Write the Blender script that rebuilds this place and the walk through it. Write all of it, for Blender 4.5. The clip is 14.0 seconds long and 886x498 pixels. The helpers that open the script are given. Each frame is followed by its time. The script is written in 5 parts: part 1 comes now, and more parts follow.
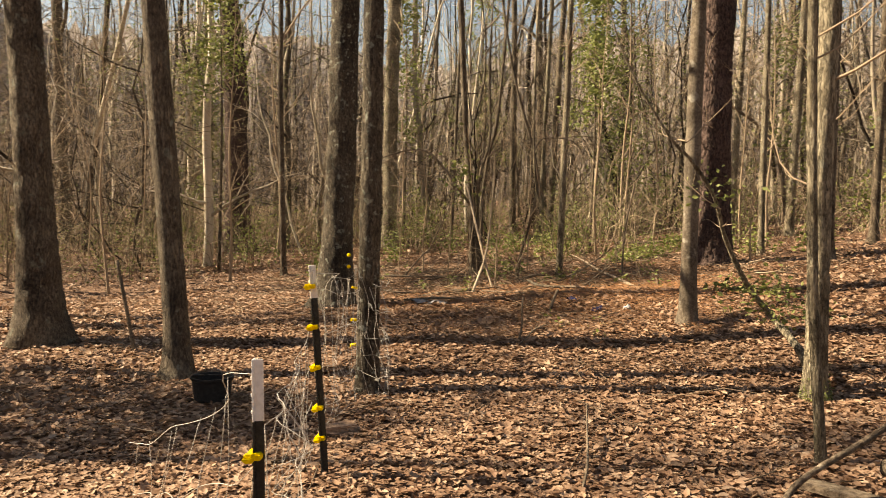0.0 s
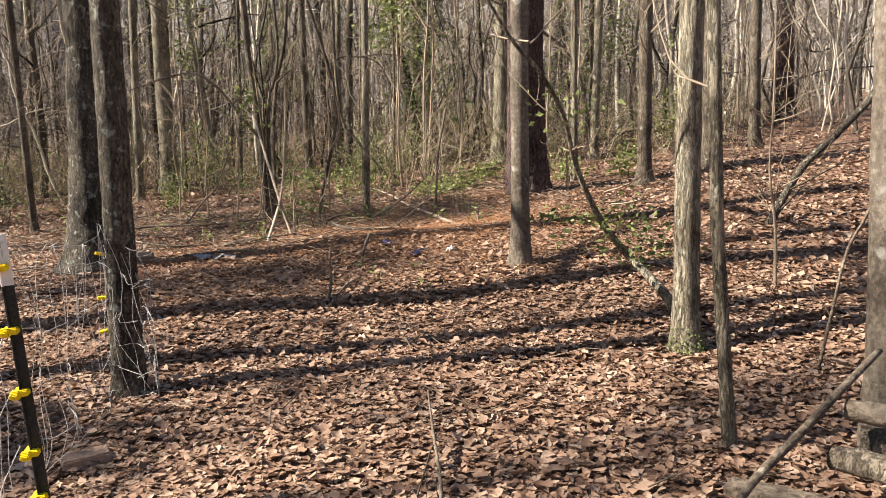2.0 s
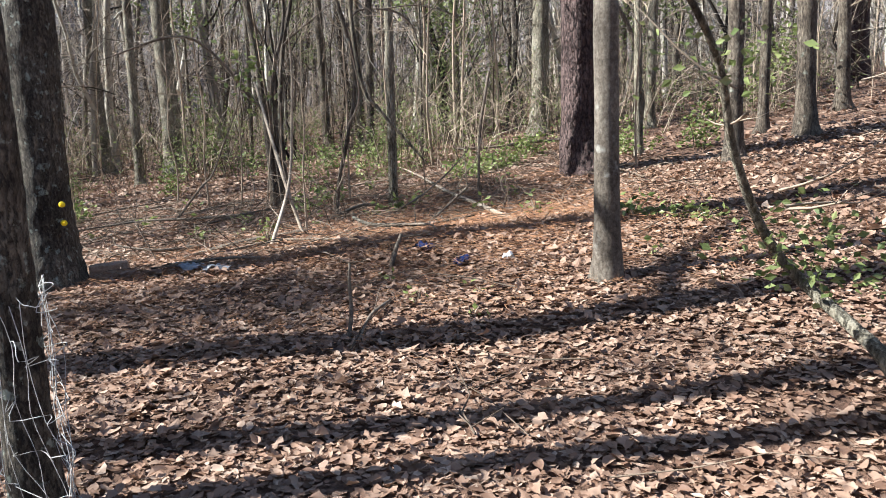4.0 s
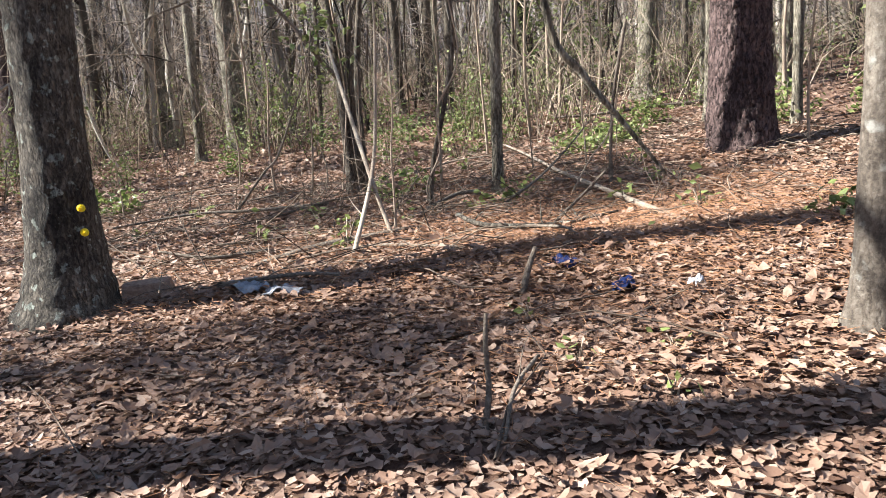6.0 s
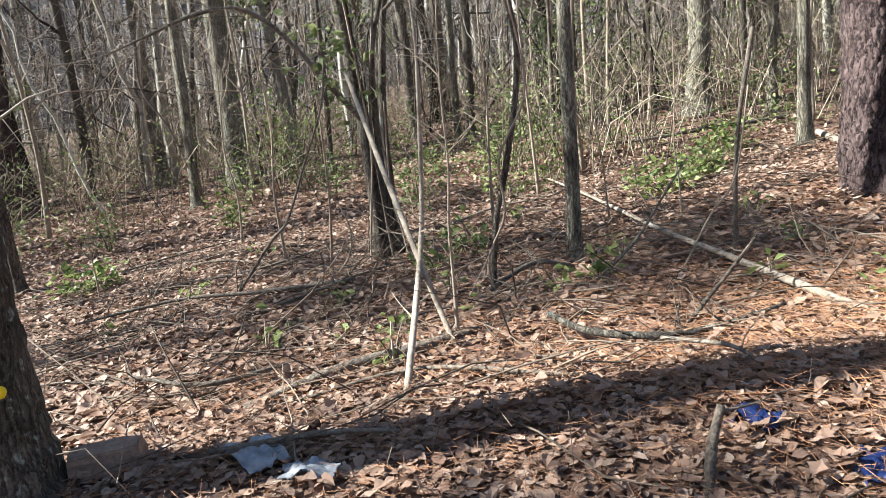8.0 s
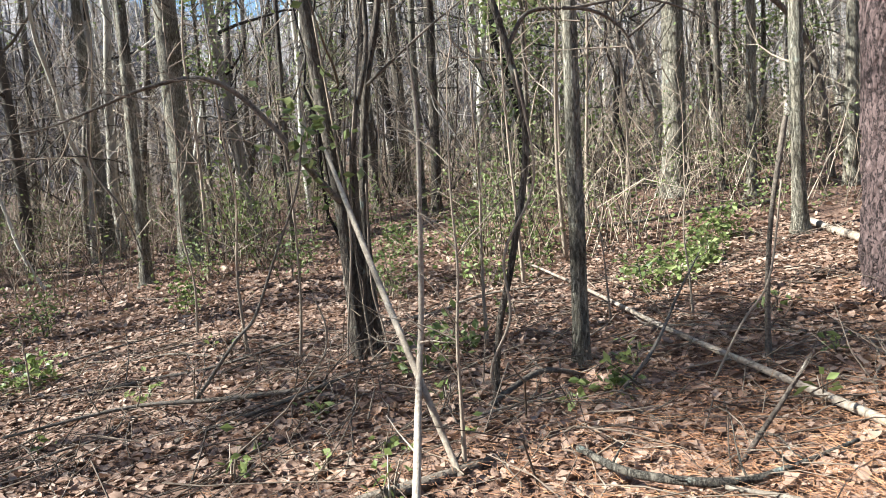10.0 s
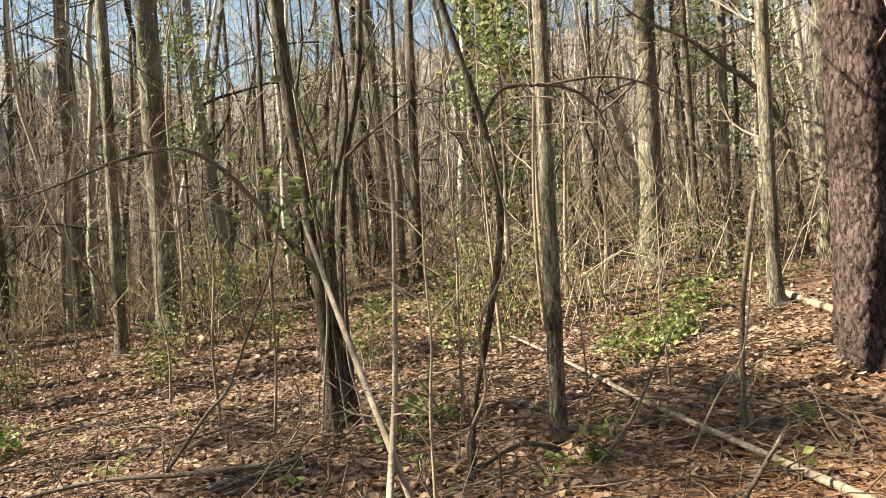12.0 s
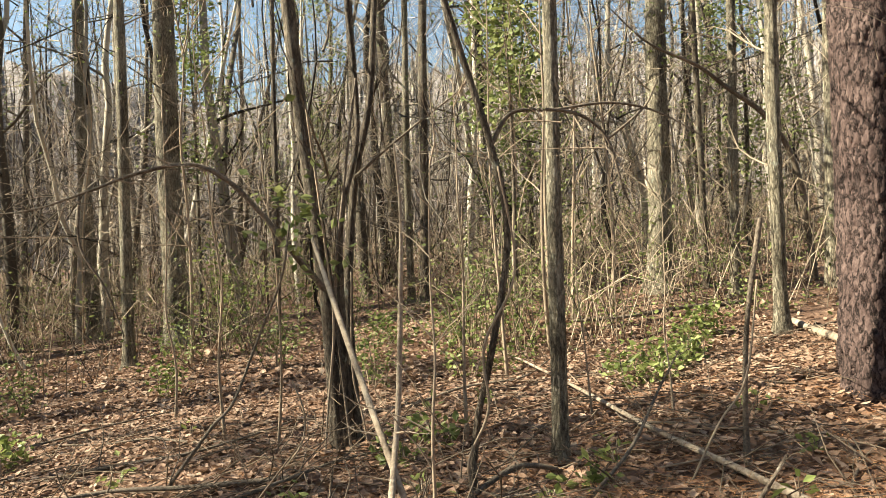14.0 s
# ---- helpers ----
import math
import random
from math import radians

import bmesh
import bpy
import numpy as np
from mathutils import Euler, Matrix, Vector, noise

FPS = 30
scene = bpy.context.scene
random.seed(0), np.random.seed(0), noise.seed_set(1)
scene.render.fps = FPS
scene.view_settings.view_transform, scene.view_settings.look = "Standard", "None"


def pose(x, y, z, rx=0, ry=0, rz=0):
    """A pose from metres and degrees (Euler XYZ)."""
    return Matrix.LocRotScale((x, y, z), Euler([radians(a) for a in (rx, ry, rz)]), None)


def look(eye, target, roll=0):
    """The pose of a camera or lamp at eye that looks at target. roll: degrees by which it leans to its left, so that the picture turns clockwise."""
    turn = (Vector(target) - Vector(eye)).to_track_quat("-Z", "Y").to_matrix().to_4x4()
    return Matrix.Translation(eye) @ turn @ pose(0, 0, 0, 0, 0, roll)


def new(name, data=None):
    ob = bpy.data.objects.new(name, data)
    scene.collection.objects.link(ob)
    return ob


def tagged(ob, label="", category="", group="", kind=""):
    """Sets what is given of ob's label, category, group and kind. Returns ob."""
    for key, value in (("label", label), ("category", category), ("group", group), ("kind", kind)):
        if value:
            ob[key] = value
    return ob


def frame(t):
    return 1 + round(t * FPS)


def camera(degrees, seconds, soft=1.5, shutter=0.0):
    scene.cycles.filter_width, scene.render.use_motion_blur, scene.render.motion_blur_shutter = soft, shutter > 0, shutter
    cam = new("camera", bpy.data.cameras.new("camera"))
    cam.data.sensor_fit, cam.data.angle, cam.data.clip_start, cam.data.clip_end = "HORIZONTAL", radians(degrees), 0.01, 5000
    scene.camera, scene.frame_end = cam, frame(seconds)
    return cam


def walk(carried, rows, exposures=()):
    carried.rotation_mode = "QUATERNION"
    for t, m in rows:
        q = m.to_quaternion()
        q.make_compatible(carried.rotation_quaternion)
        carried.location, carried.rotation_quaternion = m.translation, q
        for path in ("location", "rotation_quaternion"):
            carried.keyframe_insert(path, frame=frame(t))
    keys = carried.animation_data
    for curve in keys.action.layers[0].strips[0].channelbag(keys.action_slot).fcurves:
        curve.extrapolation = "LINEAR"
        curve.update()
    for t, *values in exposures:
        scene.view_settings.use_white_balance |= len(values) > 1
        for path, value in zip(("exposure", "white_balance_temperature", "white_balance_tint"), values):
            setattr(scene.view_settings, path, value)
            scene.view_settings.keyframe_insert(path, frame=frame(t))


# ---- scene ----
cam = camera(57.6, 14.0, soft=0.5, shutter=0.12)
PATH = [
    (0, (0.008, -0.02, 1.497), (0.005, 1.977, 1.389), 0.9),
    (0.5, (-0.004, 0.333, 1.508), (0.253, 2.311, 1.356), -0.0),
    (1, (0.059, 0.618, 1.476), (0.488, 2.562, 1.287), -0.7),
    (1.5, (0.096, 0.936, 1.474), (0.542, 2.872, 1.24), -0.7),
    (2, (0.085, 1.245, 1.458), (0.57, 3.166, 1.187), -1.1),
    (2.2, (0.116, 1.366, 1.456), (0.617, 3.281, 1.174), -1.0),
    (4.3, (0.295, 3.124, 1.477), (0.698, 5.052, 1.132), -2.6),
    (4.5, (0.276, 3.281, 1.479), (0.662, 5.213, 1.136), -2.7),
    (5, (0.254, 3.647, 1.517), (0.595, 5.592, 1.201), -3.5),
    (5.5, (0.236, 4.056, 1.484), (0.49, 6.01, 1.14), -3.8),
    (6, (0.236, 4.428, 1.488), (0.495, 6.366, 1.067), -3.6),
    (6.5, (0.215, 4.902, 1.5), (0.44, 6.836, 1.041), -3.8),
    (7, (0.149, 5.263, 1.553), (0.369, 7.2, 1.105), -4.6),
    (7.5, (0.156, 5.656, 1.593), (0.389, 7.594, 1.156), -5.5),
    (7.7, (0.153, 5.794, 1.616), (0.389, 7.736, 1.199), -5.8),
    (9.8, (0.008, 6.585, 1.734), (0.382, 8.531, 1.465), -4.7),
    (10, (0.012, 6.581, 1.742), (0.4, 8.529, 1.507), -4.6),
    (10.5, (0.021, 6.57, 1.76), (0.439, 8.519, 1.604), -4.7),
    (11, (0.037, 6.564, 1.759), (0.478, 8.512, 1.66), -4.6),
    (11.5, (0.052, 6.579, 1.755), (0.5, 8.527, 1.68), -4.5),
    (12, (0.044, 6.567, 1.746), (0.489, 8.515, 1.68), -4.2),
    (12.5, (0.035, 6.546, 1.752), (0.478, 8.496, 1.695), -3.9),
    (13, (0.045, 6.527, 1.753), (0.486, 8.477, 1.71), -3.7),
    (13.5, (0.05, 6.523, 1.75), (0.486, 8.475, 1.722), -3.4),
    (14, (0.046, 6.525, 1.749), (0.473, 8.479, 1.733), -2.9),
]

EXPOSURES = [(0.0, 1.72, 9400, 12), (0.7, 1.78, 8500, 13), (1.4, 1.84, 7000, 13), (2.2, 1.84, 6600, 10), (4.5, 2.04, 5450, 6), (5.2, 2.12, 5450, 5), (6.0, 2.16, 5750, 9), (6.8, 2.16, 5700, 8), (7.5, 2.14, 5550, 4), (10.1, 2.12, 5500, 4), (10.4, 2.04, 7100, 2), (14.0, 2.04, 7100, 2)]
walk(cam, [(t, look(eye, target, roll)) for t, eye, target, roll in PATH], EXPOSURES)

# ---- world, sun ----
SUN_FROM = Vector((-1.0, 0.18, 0.84)).normalized()
world = bpy.data.worlds.new("world")
scene.world = world
world.use_nodes = True
wn = world.node_tree.nodes
sky = wn.new("ShaderNodeTexSky")
sky.sky_type = "NISHITA"
sky.sun_disc = False
sky.sun_elevation = math.asin(SUN_FROM.z)
sky.sun_rotation = math.atan2(SUN_FROM.x, SUN_FROM.y)
world.node_tree.links.new(sky.outputs[0], wn["Background"].inputs[0])
wn["Background"].inputs[1].default_value = 0.05
sun = new("sun", bpy.data.lights.new("sun", "SUN"))
sun.data.energy = 5.0
sun.data.angle = radians(0.55)
sun.data.color = (1.0, 0.93, 0.82)
sun.matrix_world = look(SUN_FROM * 60, (0, 0, 0))

# ---- materials ----


def material(name, stops, scale=(1, 1, 1), rough=0.85, bump=0.4, grain=30.0, island=0.0, per_object=0.0, spots=None, translucent=0.0, metal=0.0, reach=0.02, blotch=0.8, plates=None):
    """Procedural surface: colour ramp over stretched noise, large blotches, optional spots, fine bump."""
    mat = bpy.data.materials.new(name)
    mat.use_nodes = True
    nt = mat.node_tree
    n, link = nt.nodes, nt.links.new
    bsdf = n["Principled BSDF"]
    bsdf.inputs["Roughness"].default_value = rough
    bsdf.inputs["Metallic"].default_value = metal
    bsdf.inputs["Specular IOR Level"].default_value = 0.25
    tc = n.new("ShaderNodeTexCoord")
    mp = n.new("ShaderNodeMapping")
    mp.inputs["Scale"].default_value = scale
    link(tc.outputs["Object"], mp.inputs["Vector"])
    fine = n.new("ShaderNodeTexNoise")
    fine.inputs["Scale"].default_value = grain
    fine.inputs["Detail"].default_value = 6
    fine.inputs["Roughness"].default_value = 0.65
    link(mp.outputs[0], fine.inputs["Vector"])
    big = n.new("ShaderNodeTexNoise")
    big.inputs["Scale"].default_value = 2.3
    big.inputs["Detail"].default_value = 3
    link(tc.outputs["Object"], big.inputs["Vector"])
    add = n.new("ShaderNodeMath")
    add.operation = "MULTIPLY_ADD"
    link(big.outputs["Fac"], add.inputs[0])
    add.inputs[1].default_value = blotch
    link(fine.outputs["Fac"], add.inputs[2])
    sub = n.new("ShaderNodeMath")
    sub.operation = "SUBTRACT"
    sub.inputs[1].default_value = blotch * 0.5
    link(add.outputs[0], sub.inputs[0])
    value = sub.outputs[0]
    for amount, node, out in ((island, "ShaderNodeNewGeometry", "Random Per Island"), (per_object, "ShaderNodeObjectInfo", "Random")):
        if amount:
            src = n.new(node)
            mix = n.new("ShaderNodeMix")
            mix.inputs[0].default_value = amount
            link(value, mix.inputs[2])
            link(src.outputs[out], mix.inputs[3])
            value = mix.outputs[0]
    ramp = n.new("ShaderNodeValToRGB")
    lo, hi = (0.02, 0.98) if island or per_object else (0.28, 0.72)
    el = ramp.color_ramp.elements
    while len(el) < len(stops):
        el.new(0.5)
    for i, c in enumerate(stops):
        el[i].position = lo + (hi - lo) * i / (len(stops) - 1)
        el[i].color = (*c, 1)
    link(value, ramp.inputs[0])
    colour = ramp.outputs[0]
    if spots:
        spot_colour, spot_scale, low = spots
        sn = n.new("ShaderNodeTexNoise")
        sn.inputs["Scale"].default_value = spot_scale
        sn.inputs["Detail"].default_value = 5
        link(tc.outputs["Object"], sn.inputs["Vector"])
        sr = n.new("ShaderNodeMapRange")
        sr.inputs["From Min"].default_value = low
        sr.inputs["From Max"].default_value = low + 0.06
        link(sn.outputs["Fac"], sr.inputs["Value"])
        sm = n.new("ShaderNodeMix")
        sm.data_type = "RGBA"
        link(sr.outputs[0], sm.inputs[0])
        link(colour, sm.inputs[6])
        sm.inputs[7].default_value = (*spot_colour, 1)
        colour = sm.outputs[2]
    relief = fine.outputs["Fac"]
    if plates:
        vm = n.new("ShaderNodeMapping")
        vm.inputs["Scale"].default_value = (1, 1, plates[1])
        link(tc.outputs["Object"], vm.inputs["Vector"])
        warp = n.new("ShaderNodeMix")
        warp.data_type = "RGBA"
        warp.inputs[0].default_value = 0.06
        link(vm.outputs[0], warp.inputs[6])
        link(fine.outputs["Color"], warp.inputs[7])
        vor = n.new("ShaderNodeTexVoronoi")
        vor.feature = "DISTANCE_TO_EDGE"
        vor.inputs["Scale"].default_value = plates[0]
        link(warp.outputs[2], vor.inputs["Vector"])
        crack = n.new("ShaderNodeMapRange")
        crack.inputs["From Max"].default_value = plates[3] if len(plates) > 3 else 0.13
        crack.inputs["To Min"].default_value = plates[2]
        link(vor.outputs["Distance"], crack.inputs["Value"])
        dark = n.new("ShaderNodeMix")
        dark.data_type = "RGBA"
        dark.blend_type = "MULTIPLY"
        dark.inputs[0].default_value = 1.0
        link(colour, dark.inputs[6])
        link(crack.outputs[0], dark.inputs[7])
        colour = dark.outputs[2]
        total = n.new("ShaderNodeMath")
        total.operation = "ADD"
        link(crack.outputs[0], total.inputs[0])
        link(fine.outputs["Fac"], total.inputs[1])
        relief = total.outputs[0]
    link(colour, bsdf.inputs["Base Color"])
    if bump:
        bp = n.new("ShaderNodeBump")
        bp.inputs["Strength"].default_value = bump
        bp.inputs["Distance"].default_value = reach
        link(relief, bp.inputs["Height"])
        link(bp.outputs[0], bsdf.inputs["Normal"])
    if translucent:
        tr = n.new("ShaderNodeBsdfTranslucent")
        link(colour, tr.inputs[0])
        ms = n.new("ShaderNodeMixShader")
        ms.inputs[0].default_value = translucent
        link(bsdf.outputs[0], ms.inputs[1])
        link(tr.outputs[0], ms.inputs[2])
        link(ms.outputs[0], n["Material Output"].inputs[0])
    return mat


BARK_GREY = material("bark_grey", [(0.039, 0.03, 0.022), (0.098, 0.075, 0.055), (0.169, 0.137, 0.1), (0.247, 0.208, 0.156)], (1, 1, 0.35), bump=1.0, grain=70, spots=((0.22, 0.22, 0.175), 9.0, 0.63), plates=(34.0, 0.16, 0.62))
BARK_LICHEN = material("bark_lichen", [(0.024, 0.019, 0.013), (0.066, 0.053, 0.039), (0.125, 0.104, 0.077), (0.19, 0.162, 0.122)], (1, 1, 0.45), bump=0.9, grain=70, spots=((0.27, 0.285, 0.235), 20.0, 0.6), plates=(32.0, 0.2, 0.5))
BARK_PALE = material("bark_pale", [(0.084, 0.068, 0.046), (0.19, 0.16, 0.112), (0.315, 0.276, 0.202), (0.44, 0.40, 0.305)], (1, 1, 0.3), bump=1.0, grain=75, spots=((0.34, 0.33, 0.26), 11.0, 0.64), plates=(34.0, 0.13, 0.5))
BARK_PINE = material("bark_pine", [(0.03, 0.018, 0.015), (0.062, 0.039, 0.034), (0.10, 0.066, 0.058), (0.155, 0.108, 0.095)], (1, 1, 0.5), bump=1.0, grain=46, blotch=0.6, reach=0.012, plates=(27.0, 0.3, 0.22, 0.075))
# near-black and pale stops put shaded and sunlit trunks into the bark colour
BARK_FAR_SUN_SHADE = material("bark_far_sun_shade", [(0.016, 0.012, 0.009), (0.036, 0.028, 0.021), (0.095, 0.077, 0.058), (0.37, 0.325, 0.26), (0.60, 0.54, 0.45)], (1, 1, 0.2), bump=0.3, grain=14, island=0.88)
# grey twig tone, with sun and shade contrast coloured in per twig
TWIG_FAR_SUN_SHADE = material("far_twig_sun_shade", [(0.05, 0.039, 0.034), (0.20, 0.165, 0.147), (0.46, 0.40, 0.36), (0.62, 0.55, 0.49)], (1, 1, 0.4), bump=0, grain=8, island=0.75)
BARK_SMOOTH = material("bark_smooth", [(0.058, 0.045, 0.033), (0.10, 0.08, 0.06), (0.15, 0.125, 0.096), (0.21, 0.18, 0.142)], (1, 1, 0.8), bump=0.6, grain=48, spots=((0.25, 0.235, 0.20), 8.0, 0.62), reach=0.01, plates=(40.0, 0.12, 0.75))
# wood tone, its range widened so colour also gives sunlit and shaded twigs
TWIG = material("twig", [(0.03, 0.022, 0.016), (0.12, 0.09, 0.063), (0.34, 0.265, 0.19), (0.56, 0.46, 0.34)], (1, 1, 1), bump=0.3, grain=60, island=0.75)
TWIG_FALLEN = material("fallen_twig", [(0.043, 0.031, 0.022), (0.102, 0.075, 0.053), (0.187, 0.14, 0.098), (0.306, 0.238, 0.17)], (1, 1, 1), bump=0.3, grain=60, island=0.7)
DEADWOOD = material("deadwood", [(0.15, 0.112, 0.08), (0.26, 0.205, 0.15), (0.37, 0.31, 0.24)], (1, 1, 1), bump=0.4, grain=45)
LOGWOOD = material("weathered_log", [(0.05, 0.036, 0.026), (0.105, 0.08, 0.058), (0.18, 0.142, 0.105), (0.27, 0.22, 0.165)], (1, 1, 1), bump=0.9, grain=38, spots=((0.25, 0.215, 0.165), 12.0, 0.62))
BRANCHWOOD = material("branch_wood", [(0.06, 0.048, 0.036), (0.144, 0.114, 0.084), (0.24, 0.192, 0.144)], (1, 1, 1), bump=0.6, grain=60)
SOIL = material("soil", [(0.05, 0.027, 0.017), (0.11, 0.06, 0.038), (0.17, 0.10, 0.066), (0.25, 0.158, 0.105)], (1, 1, 1), bump=1.0, grain=26, reach=0.05)
LEAF_DRY = material("dry_leaf", [(0.12, 0.062, 0.04), (0.20, 0.118, 0.077), (0.275, 0.173, 0.117), (0.35, 0.24, 0.17), (0.48, 0.37, 0.285)], (1, 1, 1), bump=0.3, grain=70, island=0.68, translucent=0.2, rough=0.6, reach=0.006)
NEEDLE_DRY = material("dry_needle", [(0.15, 0.065, 0.03), (0.28, 0.135, 0.065), (0.40, 0.225, 0.115)], (1, 1, 1), bump=0, grain=20, island=0.7)
LEAF_GREEN = material("green_leaf", [(0.052, 0.072, 0.02), (0.125, 0.155, 0.043), (0.225, 0.26, 0.083), (0.34, 0.36, 0.15)], (1, 1, 1), bump=0.1, grain=30, island=0.7, translucent=0.38, rough=0.45)
LEAF_OLIVE = material("olive_leaf", [(0.06, 0.085, 0.026), (0.13, 0.16, 0.05), (0.21, 0.24, 0.085), (0.31, 0.31, 0.14)], (1, 1, 1), bump=0.1, grain=30, island=0.7, translucent=0.35, rough=0.6)
NEEDLE_GREEN = material("green_needle", [(0.03, 0.055, 0.02), (0.06, 0.10, 0.035), (0.11, 0.15, 0.055)], (1, 1, 1), bump=0, grain=30, island=0.7, translucent=0.2)
BLACK_PAINT = material("black_painted_steel", [(0.012, 0.013, 0.012), (0.025, 0.026, 0.024), (0.05, 0.047, 0.042)], rough=0.45, bump=0.2, grain=80)
WHITE_PAINT = material("white_paint", [(0.62, 0.61, 0.58), (0.76, 0.75, 0.72), (0.82, 0.81, 0.79)], rough=0.5, bump=0.15, grain=50)
YELLOW = material("yellow_plastic", [(0.75, 0.52, 0.01), (0.85, 0.63, 0.015), (0.88, 0.68, 0.03)], rough=0.4, bump=0.05, grain=60)
WIRE = material("poly_wire", [(0.26, 0.245, 0.22), (0.38, 0.36, 0.33), (0.50, 0.48, 0.45)], rough=0.5, bump=0.1, grain=120)
BLUE = material("blue_plastic", [(0.006, 0.011, 0.038), (0.012, 0.022, 0.083), (0.038, 0.056, 0.128)], rough=0.35, bump=0.3, grain=12)
PAPER = material("white_plastic_scrap", [(0.13, 0.13, 0.14), (0.22, 0.22, 0.23), (0.33, 0.33, 0.34)], rough=0.45, bump=0.2, grain=20)
BRICK = material("weathered_block", [(0.19, 0.12, 0.085), (0.30, 0.2, 0.14), (0.40, 0.28, 0.2)], rough=0.9, bump=0.6, grain=45)
RUBBER = material("black_rubber", [(0.008, 0.008, 0.008), (0.015, 0.015, 0.016), (0.03, 0.03, 0.03)], rough=0.55, bump=0.2, grain=40)
RIDGE = material("distant_woods", [(0.065, 0.055, 0.052), (0.13, 0.114, 0.109), (0.215, 0.194, 0.187), (0.31, 0.285, 0.277)], (1, 1, 0.3), rough=1.0, bump=0.5, grain=1.6, reach=0.6)

# ---- mesh helpers ----
RNG = np.random.default_rng(7)


class Soup:
    """Collects vertices, quads and triangles, and turns them into one mesh."""

    def __init__(self):
        self.v, self.q, self.t, self.n = [], [], [], 0

    def add(self, v, quads=None, tris=None):
        self.v.append(np.asarray(v, float).reshape(-1, 3))
        if quads is not None and len(quads):
            self.q.append(np.asarray(quads, int).reshape(-1, 4) + self.n)
        if tris is not None and len(tris):
            self.t.append(np.asarray(tris, int).reshape(-1, 3) + self.n)
        self.n += len(self.v[-1])

    def mesh(self, name, mat, smooth=True):
        v = np.concatenate(self.v).astype(np.float32)
        q = np.concatenate(self.q) if self.q else np.zeros((0, 4), int)
        t = np.concatenate(self.t) if self.t else np.zeros((0, 3), int)
        me = bpy.data.meshes.new(name)
        me.vertices.add(len(v))
        me.vertices.foreach_set("co", v.ravel())
        me.loops.add(q.size + t.size)
        me.loops.foreach_set("vertex_index", np.concatenate([q.ravel(), t.ravel()]).astype(np.int32))
        me.polygons.add(len(q) + len(t))
        me.polygons.foreach_set("loop_start", np.concatenate([np.arange(len(q)) * 4, q.size + np.arange(len(t)) * 3]).astype(np.int32))
        me.update(calc_edges=True)
        me.polygons.foreach_set("use_smooth", np.full(len(q) + len(t), smooth))
        me.materials.append(mat)
        me.validate()
        return me


def part(name, soup, mat, parent, label="", smooth=True, at=(0, 0, 0)):
    ob = new(name, soup.mesh(name, mat, smooth))
    ob.parent = parent
    ob.location = at
    return tagged(ob, label)


def bm_part(name, bm, mat, parent, label=""):
    me = bpy.data.meshes.new(name)
    bm.to_mesh(me)
    bm.free()
    me.materials.append(mat)
    ob = new(name, me)
    ob.parent = parent
    return tagged(ob, label)


def empty(name, at, label, category, group=""):
    ob = new(name)
    ob.empty_display_size = 0.2
    ob.location = at
    return tagged(ob, label, category, group)


def smooth_line(points, steps):
    """Catmull-Rom through rows of (x, y, z, radius)."""
    p = np.asarray(points, float)
    if len(p) == 2:
        u = np.linspace(0, 1, steps + 1)[:, None]
        return p[0] * (1 - u) + p[1] * u
    e = np.vstack([2 * p[0] - p[1], p, 2 * p[-1] - p[-2]])
    out = []
    for i in range(1, len(e) - 2):
        u = np.linspace(0, 1, steps, endpoint=False)[:, None]
        a, b, c, d = e[i - 1], e[i], e[i + 1], e[i + 2]
        out.append(0.5 * (2 * b + (c - a) * u + (2 * a - 5 * b + 4 * c - d) * u**2 + (3 * b - a - 3 * c + d) * u**3))
    out.append(p[-1:])
    out = np.vstack(out)
    out[:, 3] = np.maximum(out[:, 3], 0.0006)
    return out


def tube(soup, line, sides, relief=None, cap=True):
    """A tube along rows of (x, y, z, radius); relief scales each ring's radius by side."""
    line = np.asarray(line, float)
    c, r = line[:, :3], line[:, 3]
    d = np.gradient(c, axis=0)
    d /= np.linalg.norm(d, axis=1)[:, None] + 1e-9
    ref = np.array([1.0, 0, 0]) if abs(d[0, 0]) < 0.8 else np.array([0, 1.0, 0])
    a = np.cross(d, np.cross(ref, d))
    a /= np.linalg.norm(a, axis=1)[:, None] + 1e-9
    b = np.cross(d, a)
    th = np.linspace(0, 2 * np.pi, sides, endpoint=False)
    rr = r[:, None] * (1 if relief is None else relief)
    ring = c[:, None] + rr[..., None] * (np.cos(th)[None, :, None] * a[:, None] + np.sin(th)[None, :, None] * b[:, None])
    n = len(line)
    i, j = np.meshgrid(np.arange(n - 1), np.arange(sides), indexing="ij")
    k = (j + 1) % sides
    quads = np.stack([i * sides + j, i * sides + k, (i + 1) * sides + k, (i + 1) * sides + j], -1).reshape(-1, 4)
    v, tris = ring.reshape(-1, 3), None
    if cap:
        v = np.vstack([v, c[:1], c[-1:]])
        j = np.arange(sides)
        k = (j + 1) % sides
        s = n * sides
        tris = np.vstack([np.stack([k, j, np.full(sides, s)], 1), np.stack([s - sides + j, s - sides + k, np.full(sides, s + 1)], 1)])
    soup.add(v, quads, tris)


